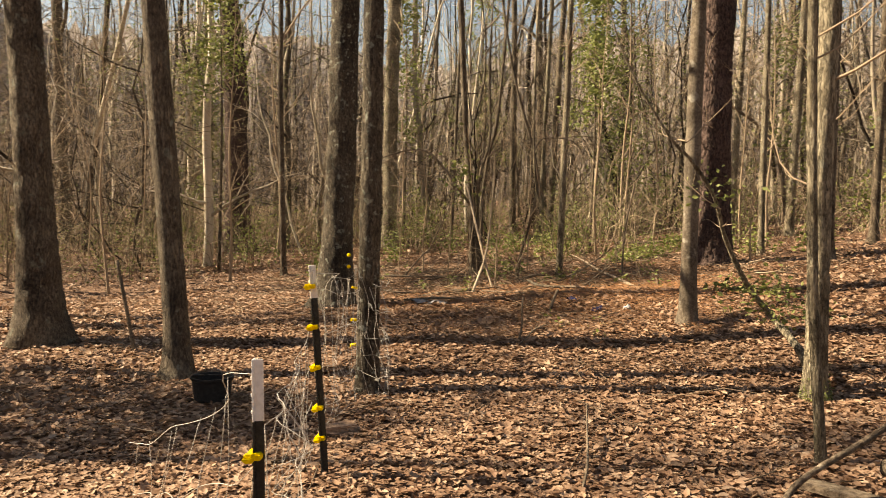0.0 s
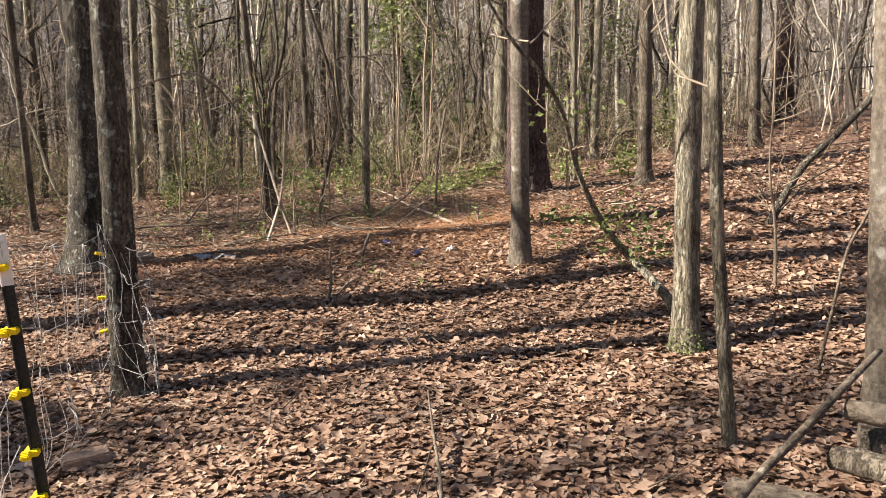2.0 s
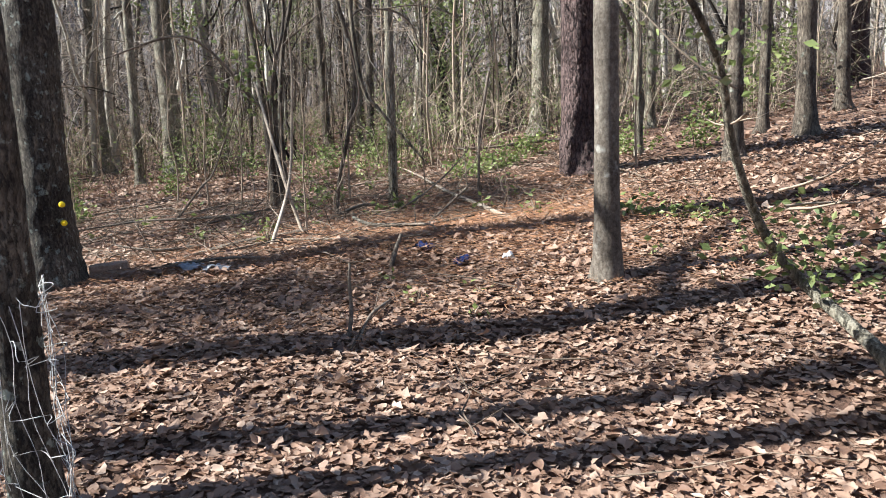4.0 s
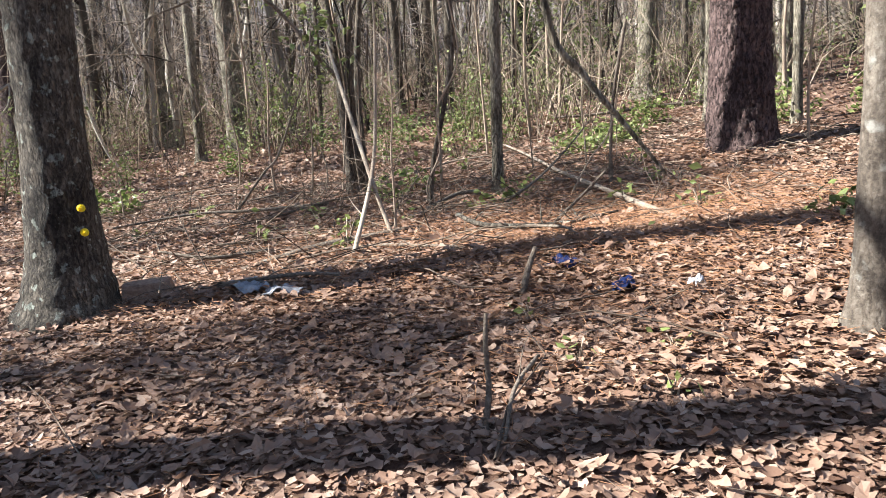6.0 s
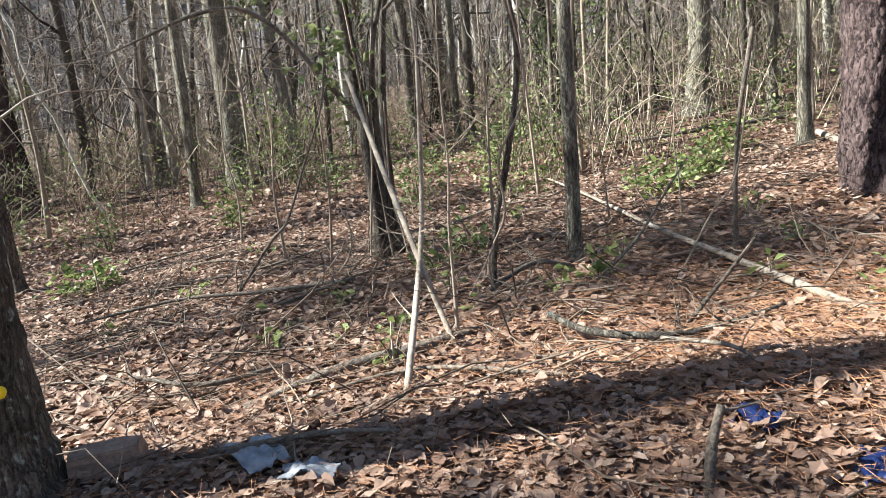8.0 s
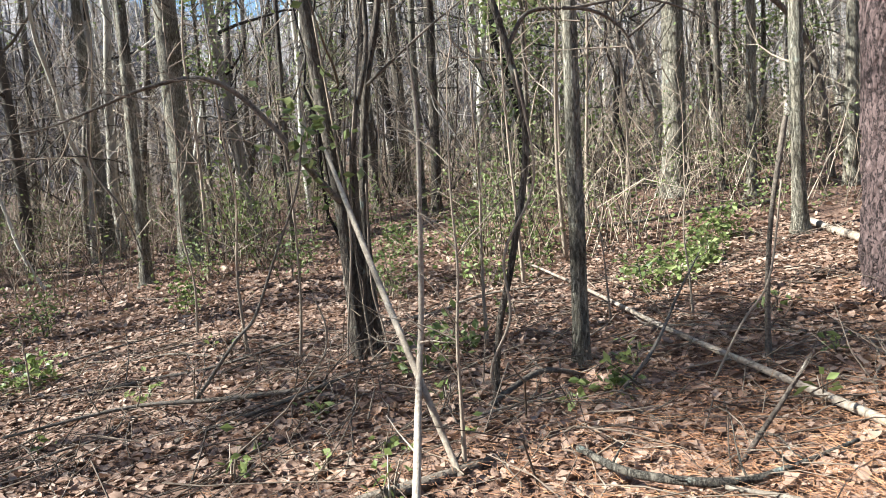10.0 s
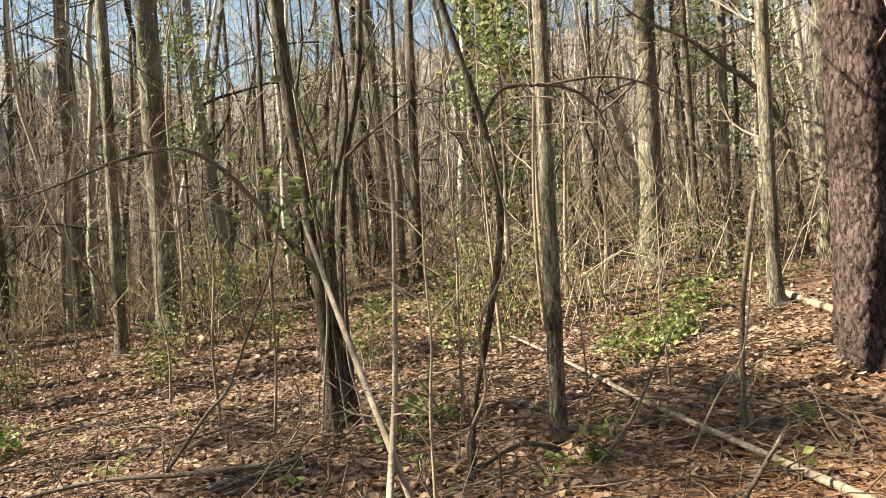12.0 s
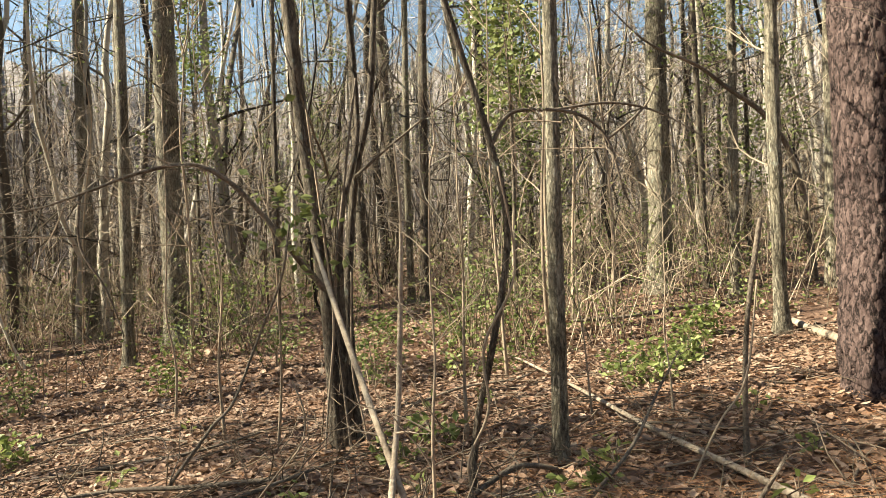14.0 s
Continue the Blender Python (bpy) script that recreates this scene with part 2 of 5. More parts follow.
def lattice(rows, sides, nz, nt, rng):
    """Smooth random relief round a trunk, closed in the round; -1 to 1."""
    g = rng.uniform(-1, 1, (nz + 2, nt))
    u = np.linspace(0, nz, rows)
    w = np.linspace(0, nt, sides, endpoint=False)
    i, j = u.astype(int), w.astype(int)
    f, h = (u - i)[:, None], (w - j)[None]
    f, h = f * f * (3 - 2 * f), h * h * (3 - 2 * h)
    k = (j + 1) % nt
    return (g[i][:, j] * (1 - f) + g[i + 1][:, j] * f) * (1 - h) + (g[i][:, k] * (1 - f) + g[i + 1][:, k] * f) * h


# ---- ground ----
SLOPE_Y = (-60, 0, 4, 6, 7, 8, 9, 11, 14, 18, 30, 60, 200)
SLOPE_Z = (-0.2, -0.03, 0.12, 0.22, 0.32, 0.40, 0.44, 0.47, 0.47, 0.53, 0.7, 1.3, 3.0)


def height(x, y):
    x, y = np.asarray(x, float), np.asarray(y, float)
    z = np.interp(y, SLOPE_Y, SLOPE_Z) + np.interp(x, (-60, -5, 0, 1.5, 12, 60), (-0.45, -0.325, 0, 0.0975, 1.2, 4.0))
    z = z + 0.07 * np.exp(-(((x - 1.3) / 0.8) ** 2) - ((y - 8.45) / 0.4) ** 2) - 0.04 * np.exp(-(((x - 1.5) / 0.8) ** 2) - ((y - 7.75) / 0.3) ** 2)
    z = z + 0.012 * np.sin(2.1 * x + 1.3 * y) + 0.012 * np.sin(-1.7 * x + 2.9 * y + 1) + 0.007 * np.sin(5.3 * x + 1.1) * np.sin(4.7 * y)
    return z


def ground_at(x, y, up=0.0):
    return (x, y, float(height(x, y)) + up)


def spaced(lo, near_lo, near_hi, hi, step):
    left = near_lo - np.geomspace(step, near_lo - lo, 40)[::-1]
    right = near_hi + np.geomspace(step, hi - near_hi, 40)
    return np.concatenate([left, np.arange(near_lo, near_hi + step / 2, step), right])


gx, gy = np.meshgrid(spaced(-600, -5, 6, 600, 0.1), spaced(-600, -1, 15, 600, 0.1))
soup = Soup()
i, j = np.meshgrid(np.arange(gx.shape[0] - 1), np.arange(gx.shape[1] - 1), indexing="ij")
w = gx.shape[1]
soup.add(np.stack([gx, gy, height(gx, gy)], -1), np.stack([i * w + j, i * w + j + 1, (i + 1) * w + j + 1, (i + 1) * w + j], -1))
ground = new("ground", soup.mesh("ground", SOIL))
tagged(ground, "brown forest soil sloping gently up, under leaf litter", "ground", kind="structure")

# wooded ridge that closes the distance all round
soup = Soup()
az = np.linspace(0, 2 * np.pi, 721)[:-1]
rows = [(70, 0.0), (72, 8.0), (77, 14.0), (84, 19.5), (96, 23.0)]
ring = []
for k, (rad, up) in enumerate(rows):
    wob = 1 + 0.06 * np.sin(7 * az + 1) + 0.04 * np.sin(17 * az) + RNG.uniform(-0.05, 0.05, 720)
    rough = rad + RNG.uniform(-1.6, 1.6, 720)
    ring.append(np.stack([rough * np.sin(az), 10 + rough * np.cos(az), up * wob * (1 - 0.24 * np.exp(-(((az + 3.1416) % 6.2832 - 3.1416) / 0.14) ** 2)) + 0.5], -1))
ring[0][:, 2] = -3
i, j = np.meshgrid(np.arange(4), np.arange(720), indexing="ij")
k = (j + 1) % 720
soup.add(np.stack(ring), np.stack([i * 720 + j, i * 720 + k, (i + 1) * 720 + k, (i + 1) * 720 + j], -1))
backdrop = new("backdrop", soup.mesh("backdrop", RIDGE))
tagged(backdrop, "distant grey-brown leafless wooded ridge", "distant woods", kind="structure")

# ---- trees ----


def bough(soup, start, direction, length, radius, rng, sides=5, twigs=4, depth=1, droop=0.0, segs=5):
    """One crooked branch with side twigs."""
    d = np.asarray(direction, float)
    d = d / np.linalg.norm(d)
    pts = [np.array([*start, radius])]
    p, seg = np.array(start, float), length / segs
    for s in range(segs):
        d = d + rng.normal(0, 0.16, 3) + np.array([0, 0, 0.06 - droop])
        d /= np.linalg.norm(d)
        p = p + d * seg
        pts.append(np.array([*p, radius * (1 - 0.85 * (s + 1) / segs)]))
    tube(soup, pts, sides, cap=False)
    if depth:
        for _ in range(twigs):
            k = rng.integers(1, segs + 1)
            base = pts[k][:3]
            side = d * 0.6 + rng.normal(0, 0.6, 3) + np.array([0, 0, 0.2])
            bough(soup, base, side, length * rng.uniform(0.25, 0.5), radius * 0.4, rng, max(3, sides - 2), max(1, twigs - 2), depth - 1, droop, max(2, segs - 1))


def needle_clump(soup, centre, size, count, rng):
    """A tuft of pine needles as fine blades."""
    c = np.asarray(centre, float) + rng.normal(0, size * 0.25, (count, 3))
    d = rng.normal(0, 1, (count, 3))
    d[:, 2] = np.abs(d[:, 2]) * 0.6
    d /= np.linalg.norm(d, axis=1)[:, None]
    ln = rng.uniform(0.5, 1.0, (count, 1)) * size
    s = np.cross(d, rng.normal(0, 1, (count, 3)))
    s /= np.linalg.norm(s, axis=1)[:, None]
    s *= size * 0.03
    v = np.stack([c - s, c + s, c + d * ln], 1).reshape(-1, 3)
    soup.add(v, None, np.arange(count * 3).reshape(-1, 3))


def plated(zs, sides, radius, rng, wide=0.045, high=0.085, deep=0.02):
    """Bark plates round a trunk: flat scales of uneven height parted by deep cracks, in metres."""
    nt = max(6, int(round(2 * np.pi * radius / wide)))
    u = np.linspace(0, nt, sides, endpoint=False)[None, :]
    w = (zs / high)[:, None]
    w = w + 0.35 * np.sin(u * 2 * np.pi * 3 / nt)
    u = u + 0.25 * np.sin(w * 1.7)
    cells = int(np.ceil((zs.max() - zs.min()) / high)) + 8
    low = int(np.floor(w.min())) - 2
    jit = rng.uniform(-0.42, 0.42, (cells, nt, 2))
    tall_of = rng.uniform(0.35, 1.0, (cells, nt))
    f1, f2, top = np.full(w.shape, 9.0) + 0 * u, np.full(w.shape, 9.0) + 0 * u, 0 * u + 0 * w
    iu, iw = np.floor(u).astype(int) + 0 * w.astype(int), np.floor(w).astype(int) + 0 * u.astype(int)
    for a in (-1, 0, 1):
        for b in (-1, 0, 1):
            cw, cu = iw + a, iu + b
            row = np.clip(cw - low, 0, cells - 1)
            j = jit[row, cu % nt]
            d = np.hypot(cu + 0.5 + 0.5 * (cw % 2) + j[..., 0] - u, cw + 0.5 + j[..., 1] - w)
            nearer = d < f1
            f2 = np.where(nearer, f1, np.minimum(f2, d))
            top = np.where(nearer, tall_of[row, cu % nt], top)
            f1 = np.where(nearer, d, f1)
    edge = np.clip((f2 - f1) / 0.13, 0, 1)
    return deep * (edge * edge * (3 - 2 * edge)) * top


def tree(name, label, x, y, radius, lean=(0, 0), tall=15.0, bark=BARK_GREY, crown="bare", seed=1, flare=0.6, sides=28, bends=(), relief=0.05, limbs=9, first=5.0, fine=0.05, group="woodland trees", stubs=6, sink=0.05, plates=False):
    """A tree at (x, y); radius at breast height; lean in metres a metre; bends as (height, dx, dy)."""
    rng = np.random.default_rng(seed)
    z0 = float(height(x, y))
    top = empty(name, (x, y, z0), label, "tree", group)
    zs = np.concatenate([np.arange(-sink, min(4.6, tall), fine), np.arange(min(4.6, tall), tall, 0.5)])
    bz = [0] + [b[0] for b in bends] + [60]
    bx = [0] + [b[1] for b in bends] + ([bends[-1][1]] if bends else [0])
    by = [0] + [b[2] for b in bends] + ([bends[-1][2]] if bends else [0])
    sway = 0.012 * tall * 0.1
    cx = lean[0] * zs + np.interp(zs, bz, bx) + sway * np.sin(zs * 0.9 + rng.uniform(0, 6))
    cy = lean[1] * zs + np.interp(zs, bz, by) + sway * np.sin(zs * 0.8 + rng.uniform(0, 6))
    if bends:
        ker = np.hanning(13) / np.hanning(13).sum()
        cx, cy = (np.convolve(np.pad(c, 6, "edge"), ker, "valid") for c in (cx, cy))
    rr = radius * np.clip(1.04 - 0.035 * zs * 15 / tall, 0.12, 2) * (1 + flare * np.exp(-np.maximum(zs, 0) / (radius * 2.2)))
    n = len(zs)
    rel = 1 + 0.05 * lattice(n, sides, max(2, int(tall / 1.2)), 5, rng) + relief * lattice(n, sides, int(tall / 0.16), max(6, sides // 2), rng)
    rel = rel + relief * 0.6 * lattice(n, sides, int(tall / 0.07), max(6, sides // 2), rng)
    roots = 0.5 * flare * np.exp(-np.maximum(zs, 0) / (radius * 1.1))
    rel = rel + roots[:, None] * lattice(n, sides, 3, 7, rng)
    if plates:
        rel = rel + plated(zs, sides, radius, rng) / radius - 0.03
    line = np.stack([cx, cy, zs, rr], 1)
    soup = Soup()
    tube(soup, line, sides, rel)
    part("trunk", soup, bark, top)
    for k in range(limbs):
        h = first + (tall - first) * (k + rng.uniform(0, 0.8)) / limbs
        m = int(np.argmin(abs(zs - h)))
        ang = rng.uniform(0, 2 * np.pi)
        soup = Soup()
        reach = (tall - h) * 0.32 + 0.7
        bough(soup, (cx[m], cy[m], zs[m]), (math.cos(ang), math.sin(ang), 0.75 if crown == "bare" else 0.15), reach, rr[m] * 0.45, rng, 5, 5, 2 if crown == "bare" else 1)
        part("limb", soup, TWIG if radius < 0.05 else bark, top)
    for k in range(stubs):
        m = int(np.argmin(abs(zs - rng.uniform(1.2, 4.4))))
        ang = rng.uniform(0, 2 * np.pi)
        soup = Soup()
        bough(soup, (cx[m], cy[m], zs[m]), (math.cos(ang), math.sin(ang), 0.5), rng.uniform(0.25, 1.5), min(0.011, radius * 0.22), rng, 5, 4, 1)
        part("dead_branch", soup, TWIG, top)
    if crown == "pine":
        soup = Soup()
        for k in range(170):
            h = rng.uniform(0.62, 1.02) * tall
            m = int(np.argmin(abs(zs - h)))
            a, q = rng.uniform(0, 2 * np.pi), rng.uniform(0.2, 1) * (1.08 * tall - h) * 0.45
            needle_clump(soup, (cx[m] + q * math.cos(a), cy[m] + q * math.sin(a), h + 0.1 * q), 0.4, 26, rng)
        part("foliage", soup, NEEDLE_GREEN, top, "green pine needle crown", smooth=False)
    return top




def evergreen(label, x, y, tall, low, wide, seed, clumps=110, girth=0.11):
    """A small dense evergreen with a trunk and a ragged leafy crown."""
    rng = np.random.default_rng(seed)
    top = empty("evergreen_tree", ground_at(x, y), label, "tree", "woodland trees")
    soup = Soup()
    tube(soup, smooth_line([(0, 0, -0.05, girth), (0.05, 0, tall * 0.5, girth * 0.6), (0, 0.05, tall, girth * 0.1)], 6), 12)
    part("trunk", soup, BARK_GREY, top)
    soup = Soup()
    for _ in range(clumps):
        u = rng.uniform(0, 1)
        a, q = rng.uniform(0, 6.283), wide * math.sqrt(rng.uniform()) * (1 - 0.6 * u)
        c = np.array([q * math.cos(a), q * math.sin(a), low + (tall - low) * u])
        leaves(soup, rng.normal(0, 0.17, (60, 3)) + c, 0.09, rng)
    part("crown", soup, LEAF_OLIVE, top, smooth=False)
    return top


tree("hardwood_tree", "large smooth grey-brown hardwood trunk flaring at its base", -3.84, 7.62, 0.165, (-0.036, 0), 17, BARK_GREY, seed=11, flare=0.9, sides=40, relief=0.05, stubs=1)
tree("hardwood_tree", "slender brown hardwood trunk leaning slightly over leaf litter", -2.11, 6.36, 0.095, (-0.060, 0), 14, BARK_GREY, seed=12, relief=0.03, stubs=1)
tree("hardwood_tree", "thick lichen-mottled hardwood trunk with yellow insulators on it", -1.17, 8.88, 0.158, (0.012, 0), 17, BARK_LICHEN, seed=13, flare=0.75, sides=40, relief=0.045, fine=0.035, stubs=1)
tree("hardwood_tree", "slim brown hardwood trunk wrapped in fence netting", -0.508, 5.64, 0.074, (-0.004, 0), 13, BARK_LICHEN, seed=14, flare=0.35, sides=32, relief=0.045, fine=0.035, stubs=1)
tree("hardwood_tree", "slim sunlit grey-brown hardwood trunk in leaf litter", 2.17, 7.03, 0.067, (0.0, 0), 14, BARK_SMOOTH, seed=15, flare=0.5, sides=32, relief=0.018, fine=0.035, stubs=1)
tree("hardwood_tree", "fissured pale brown trunk with a mossy base", 2.34, 4.95, 0.062, (-0.004, 0), 14, BARK_PALE, seed=16, flare=0.4, sides=32, relief=0.06, stubs=1)
tree("hardwood_tree", "thin crooked pale hardwood stem among fallen sticks", 1.87, 3.84, 0.026, (-0.03, 0.02), 8, BARK_PALE, seed=17, flare=0.3, sides=20, bends=((0.9, -0.05, 0), (1.9, -0.06, 0)), relief=0.05)
tree("hardwood_tree", "smooth pale-banded trunk behind a pile of logs", 2.34, 3.62, 0.078, (-0.01, 0), 13, BARK_SMOOTH, seed=18, flare=0.2, sides=32, relief=0.03, stubs=1)
tree("pine_tree", "big dark reddish pine with deeply plated bark", 3.48, 10.5, 0.205, (0.012, 0), 22, BARK_PINE, "pine", seed=19, flare=0.35, sides=168, relief=0.016, limbs=8, first=11, fine=0.014, plates=True)
tree("hardwood_tree", "slender mottled grey sapling trunk standing upright", 1.52, 10.62, 0.043, (0.018, 0), 10, BARK_PALE, seed=20, flare=0.4, sides=20, bends=((1.3, 0.01, 0), (2.4, 0.03, 0)), relief=0.05, first=3.4)
tree("pine_tree", "dark reddish-brown pine at the edge of the thicket", -5.05, 19.92, 0.27, (-0.045, 0), 22, BARK_PINE, "pine", seed=21, limbs=8, first=11, sides=72, fine=0.03, relief=0.02, plates=True)
tree("hardwood_tree", "straight pale-sided hardwood in the thicket", -1.26, 18.66, 0.165, (0.006, 0), 18, BARK_PALE, seed=22, relief=0.04)
tree("hardwood_tree", "slim pale hardwood in the thicket", -1.63, 16.92, 0.07, (0.012, 0), 14, BARK_PALE, seed=23, sides=18)
tree("hardwood_tree", "slim hardwood at the thicket's edge", -2.96, 21.54, 0.112, (0.0, 0), 15, BARK_PALE, seed=24, sides=18)
tree("hardwood_tree", "sunlit tan furrowed trunk above green shrubs", 4.97, 16.1, 0.138, (0.04, 0), 18, BARK_PALE, seed=25, relief=0.06)
tree("hardwood_tree", "slim pale smooth trunk beside the pine", 4.24, 12.52, 0.056, (0.01, 0), 13, BARK_PALE, seed=26, sides=20, first=4)
tree("hardwood_tree", "slim greenish trunk in the thicket", 5.31, 14.85, 0.056, (0.016, 0), 13, BARK_PALE, seed=27, sides=16)
tree("hardwood_tree", "pale straight trunk behind the pine", 6.11, 14.27, 0.07, (0.03, 0), 14, BARK_PALE, seed=28, sides=16)
tree("hardwood_tree", "thin brown trunk in the thicket", 5.44, 15.76, 0.04, (0.0, 0), 11, BARK_GREY, seed=30, sides=12)
tree("hardwood_tree", "straight brown trunk in the thicket", 2.87, 24.27, 0.115, (-0.02, 0), 16, BARK_GREY, seed=31, sides=16)
tree("hardwood_tree", "straight brown trunk in the thicket", 2.5, 19.43, 0.078, (0.05, 0), 15, BARK_GREY, seed=32, sides=16)
tree("hardwood_tree", "straight pale trunk in the thicket", 2.39, 19.98, 0.06, (0.025, 0), 14, BARK_PALE, seed=33, sides=14)
tree("hardwood_tree", "dark slim trunk deep in the thicket", 6.8, 31.88, 0.1, (0.01, 0), 15, BARK_GREY, seed=34, sides=12)
tree("hardwood_tree", "slim dark trunk at the thicket's edge", -2.64, 13.18, 0.047, (-0.01, 0), 12, BARK_GREY, seed=35, sides=14, first=3.5)
tree("hardwood_tree", "grey trunk deep in the wood", -10.66, 22.64, 0.16, (-0.03, 0), 17, BARK_GREY, seed=36, sides=16)
tree("hardwood_tree", "slim brown trunk up the slope", 4.45, 11.26, 0.045, (-0.01, 0), 11, BARK_PALE, seed=37, sides=14, first=3.5)
tree("hardwood_tree", "straight grey-brown trunk up the slope", 5.93, 10.39, 0.092, (-0.015, 0), 15, BARK_GREY, seed=38, sides=18)
tree("hardwood_tree", "straight brown trunk up the slope", 7.97, 12.4, 0.082, (-0.015, 0), 15, BARK_GREY, seed=39, sides=16)
tree("hardwood_tree", "smooth grey trunk up the slope", 4.58, 9.59, 0.074, (-0.01, 0), 14, BARK_GREY, seed=40, sides=18)
tree("pine_tree", "reddish pine on the rising slope", 11.6, 16.6, 0.19, (-0.005, 0), 19, BARK_PINE, "pine", seed=41, sides=20, limbs=7, first=9)
tree("hardwood_tree", "slim trunk up the slope", 6.06, 11.32, 0.058, (0, 0), 13, BARK_GREY, seed=42, sides=14)
tree("hardwood_tree", "dark slim trunk in the thicket", -6.2, 29.3, 0.09, (0.06, 0), 15, BARK_GREY, seed=43, sides=12)
tree("hardwood_tree", "thin trunk in the thicket", 0.14, 18.1, 0.036, (0.035, 0), 11, BARK_GREY, seed=44, sides=12)
tree("hardwood_tree", "slim brown trunk in the thicket", 1.88, 22.0, 0.092, (-0.015, 0), 15, BARK_GREY, seed=45, sides=14)


# ---- the wood behind and around ----


def placed(soup, proto, x, y, z, turn, size):
    """Adds a turned and scaled copy of a prototype's geometry."""
    c, s = math.cos(turn), math.sin(turn)
    for v, q, t in proto:
        w = v @ np.array([[c, s, 0], [-s, c, 0], [0, 0, 1]]) * size + np.array([x, y, z])
        soup.add(w, q, t)


def frozen(soup):
    v = np.concatenate(soup.v)
    q = np.concatenate(soup.q) if soup.q else None
    t = np.concatenate(soup.t) if soup.t else None
    return [(v, q, t)]


def pole_tree(rng, tall, radius, boughs, twigs, first, crook=1.0):
    """A crooked leafless tree, often forked, with long bent limbs and finer boughs."""
    soup = Soup()

    def shaft(base, lean, length, rad, n):
        z = np.linspace(0, length, n)
        walk_x, walk_y = (np.cumsum(rng.normal(0, 0.05 * crook, n)) for _ in range(2))
        x = base[0] + lean[0] * z + walk_x - walk_x[0] + 0.10 * crook * np.sin(z * rng.uniform(0.7, 1.5) + rng.uniform(0, 6))
        y = base[1] + lean[1] * z + walk_y - walk_y[0]
        r = rad * np.clip(1.05 - 0.85 * z / length, 0.12, 1.1)
        tube(soup, np.stack([x, y, base[2] + z, r], 1), 6, cap=False)
        return x, y, base[2] + z, r

    x, y, z, r = shaft((0, 0, -0.1), rng.normal(0, 0.075 * crook, 2), tall, radius, 15)
    if rng.uniform() < 0.45:
        k = rng.integers(1, 5)
        shaft((x[k], y[k], z[k]), rng.normal(0, 0.2, 2), tall * rng.uniform(0.4, 0.8), r[k] * 0.75, 10)
    for _ in range(3):
        h = rng.uniform(1.0, 6.0)
        p = [np.interp(h, z, c) for c in (x, y)]
        a = rng.uniform(0, 6.283)
        bough(soup, (*p, h), (math.cos(a), math.sin(a), rng.uniform(0.3, 1.2)), rng.uniform(1.2, 3.0), np.interp(h, z, r) * 0.4, rng, 4, 3, 1, rng.uniform(0, 0.16), 6)
    for _ in range(boughs):
        h = first + (tall - first) * rng.uniform() ** 1.5
        p = [np.interp(h, z, c) for c in (x, y)]
        a = rng.uniform(0, 2 * np.pi)
        bough(soup, (*p, h), (math.cos(a), math.sin(a), rng.uniform(0.2, 1.1)), rng.uniform(0.5, 1.1) * (0.9 + (tall - h) * 0.28), max(0.004, np.interp(h, z, r) * 0.15), rng, 3, twigs, 1, 0.03, 3)
    return frozen(soup)


rng = np.random.default_rng(101)
POLES = [pole_tree(rng, rng.uniform(9, 14), rng.uniform(0.04, 0.11), 14, 3, 1.2) for _ in range(14)]
SLIMS = [pole_tree(rng, rng.uniform(4, 8), rng.uniform(0.012, 0.03), 9, 2, 0.6, 1.5) for _ in range(14)]
LIGHT = [pole_tree(rng, rng.uniform(10, 16), rng.uniform(0.06, 0.13), 12, 2, 2.5) for _ in range(10)]


def in_clearing(x, y):
    """The open ground that is walked, and the measured trees' own stretch."""
    if -6.5 < x < 9 and -6 < y < 12.5:
        return True
    if -4.5 < x < 2.4 and y < 18.2 or 2.4 <= x < 8 and y < 17.0:
        return True
    return abs(x - 0.05) < 1.2 and y < 12


def scatter(protos, count, near, far, half, seed, sizes=(0.85, 1.2), behind=False):
    rng = np.random.default_rng(seed)
    soup = Soup()
    made = 0
    while made < count:
        r = math.sqrt(rng.uniform(near**2, far**2))
        a = rng.uniform(-math.pi, math.pi) if behind else rng.uniform(-half, half)
        x, y = 0.3 + r * math.sin(a), 1 + r * math.cos(a)
        if in_clearing(x, y) or (behind and abs(a) < half):
            continue
        placed(soup, protos[rng.integers(len(protos))], x, y, float(height(x, y)), rng.uniform(0, 6.28), rng.uniform(*sizes))
        made += 1
    return soup


for count, near, far, protos, seed, label in ((125, 15, 44, POLES, 1, "crowded leafless grey-brown trunks of the wood"), (330, 14.5, 42, SLIMS, 5, "thicket of thin leafless saplings in the wood"), (220, 42, 74, LIGHT, 3, "distant leafless trunks crowding the wood")):
    ob = new("far_woods", scatter(protos, count, near, far, radians(44), seed).mesh("far_woods", BARK_FAR_SUN_SHADE))
    tagged(ob, label, "woods", kind="stuff")
ob = new("far_woods", scatter(LIGHT, 42, 14, 60, radians(44), 4, behind=True).mesh("far_woods", BARK_FAR_SUN_SHADE))
tagged(ob, "leafless wood that goes on around the clearing", "woods", kind="stuff")


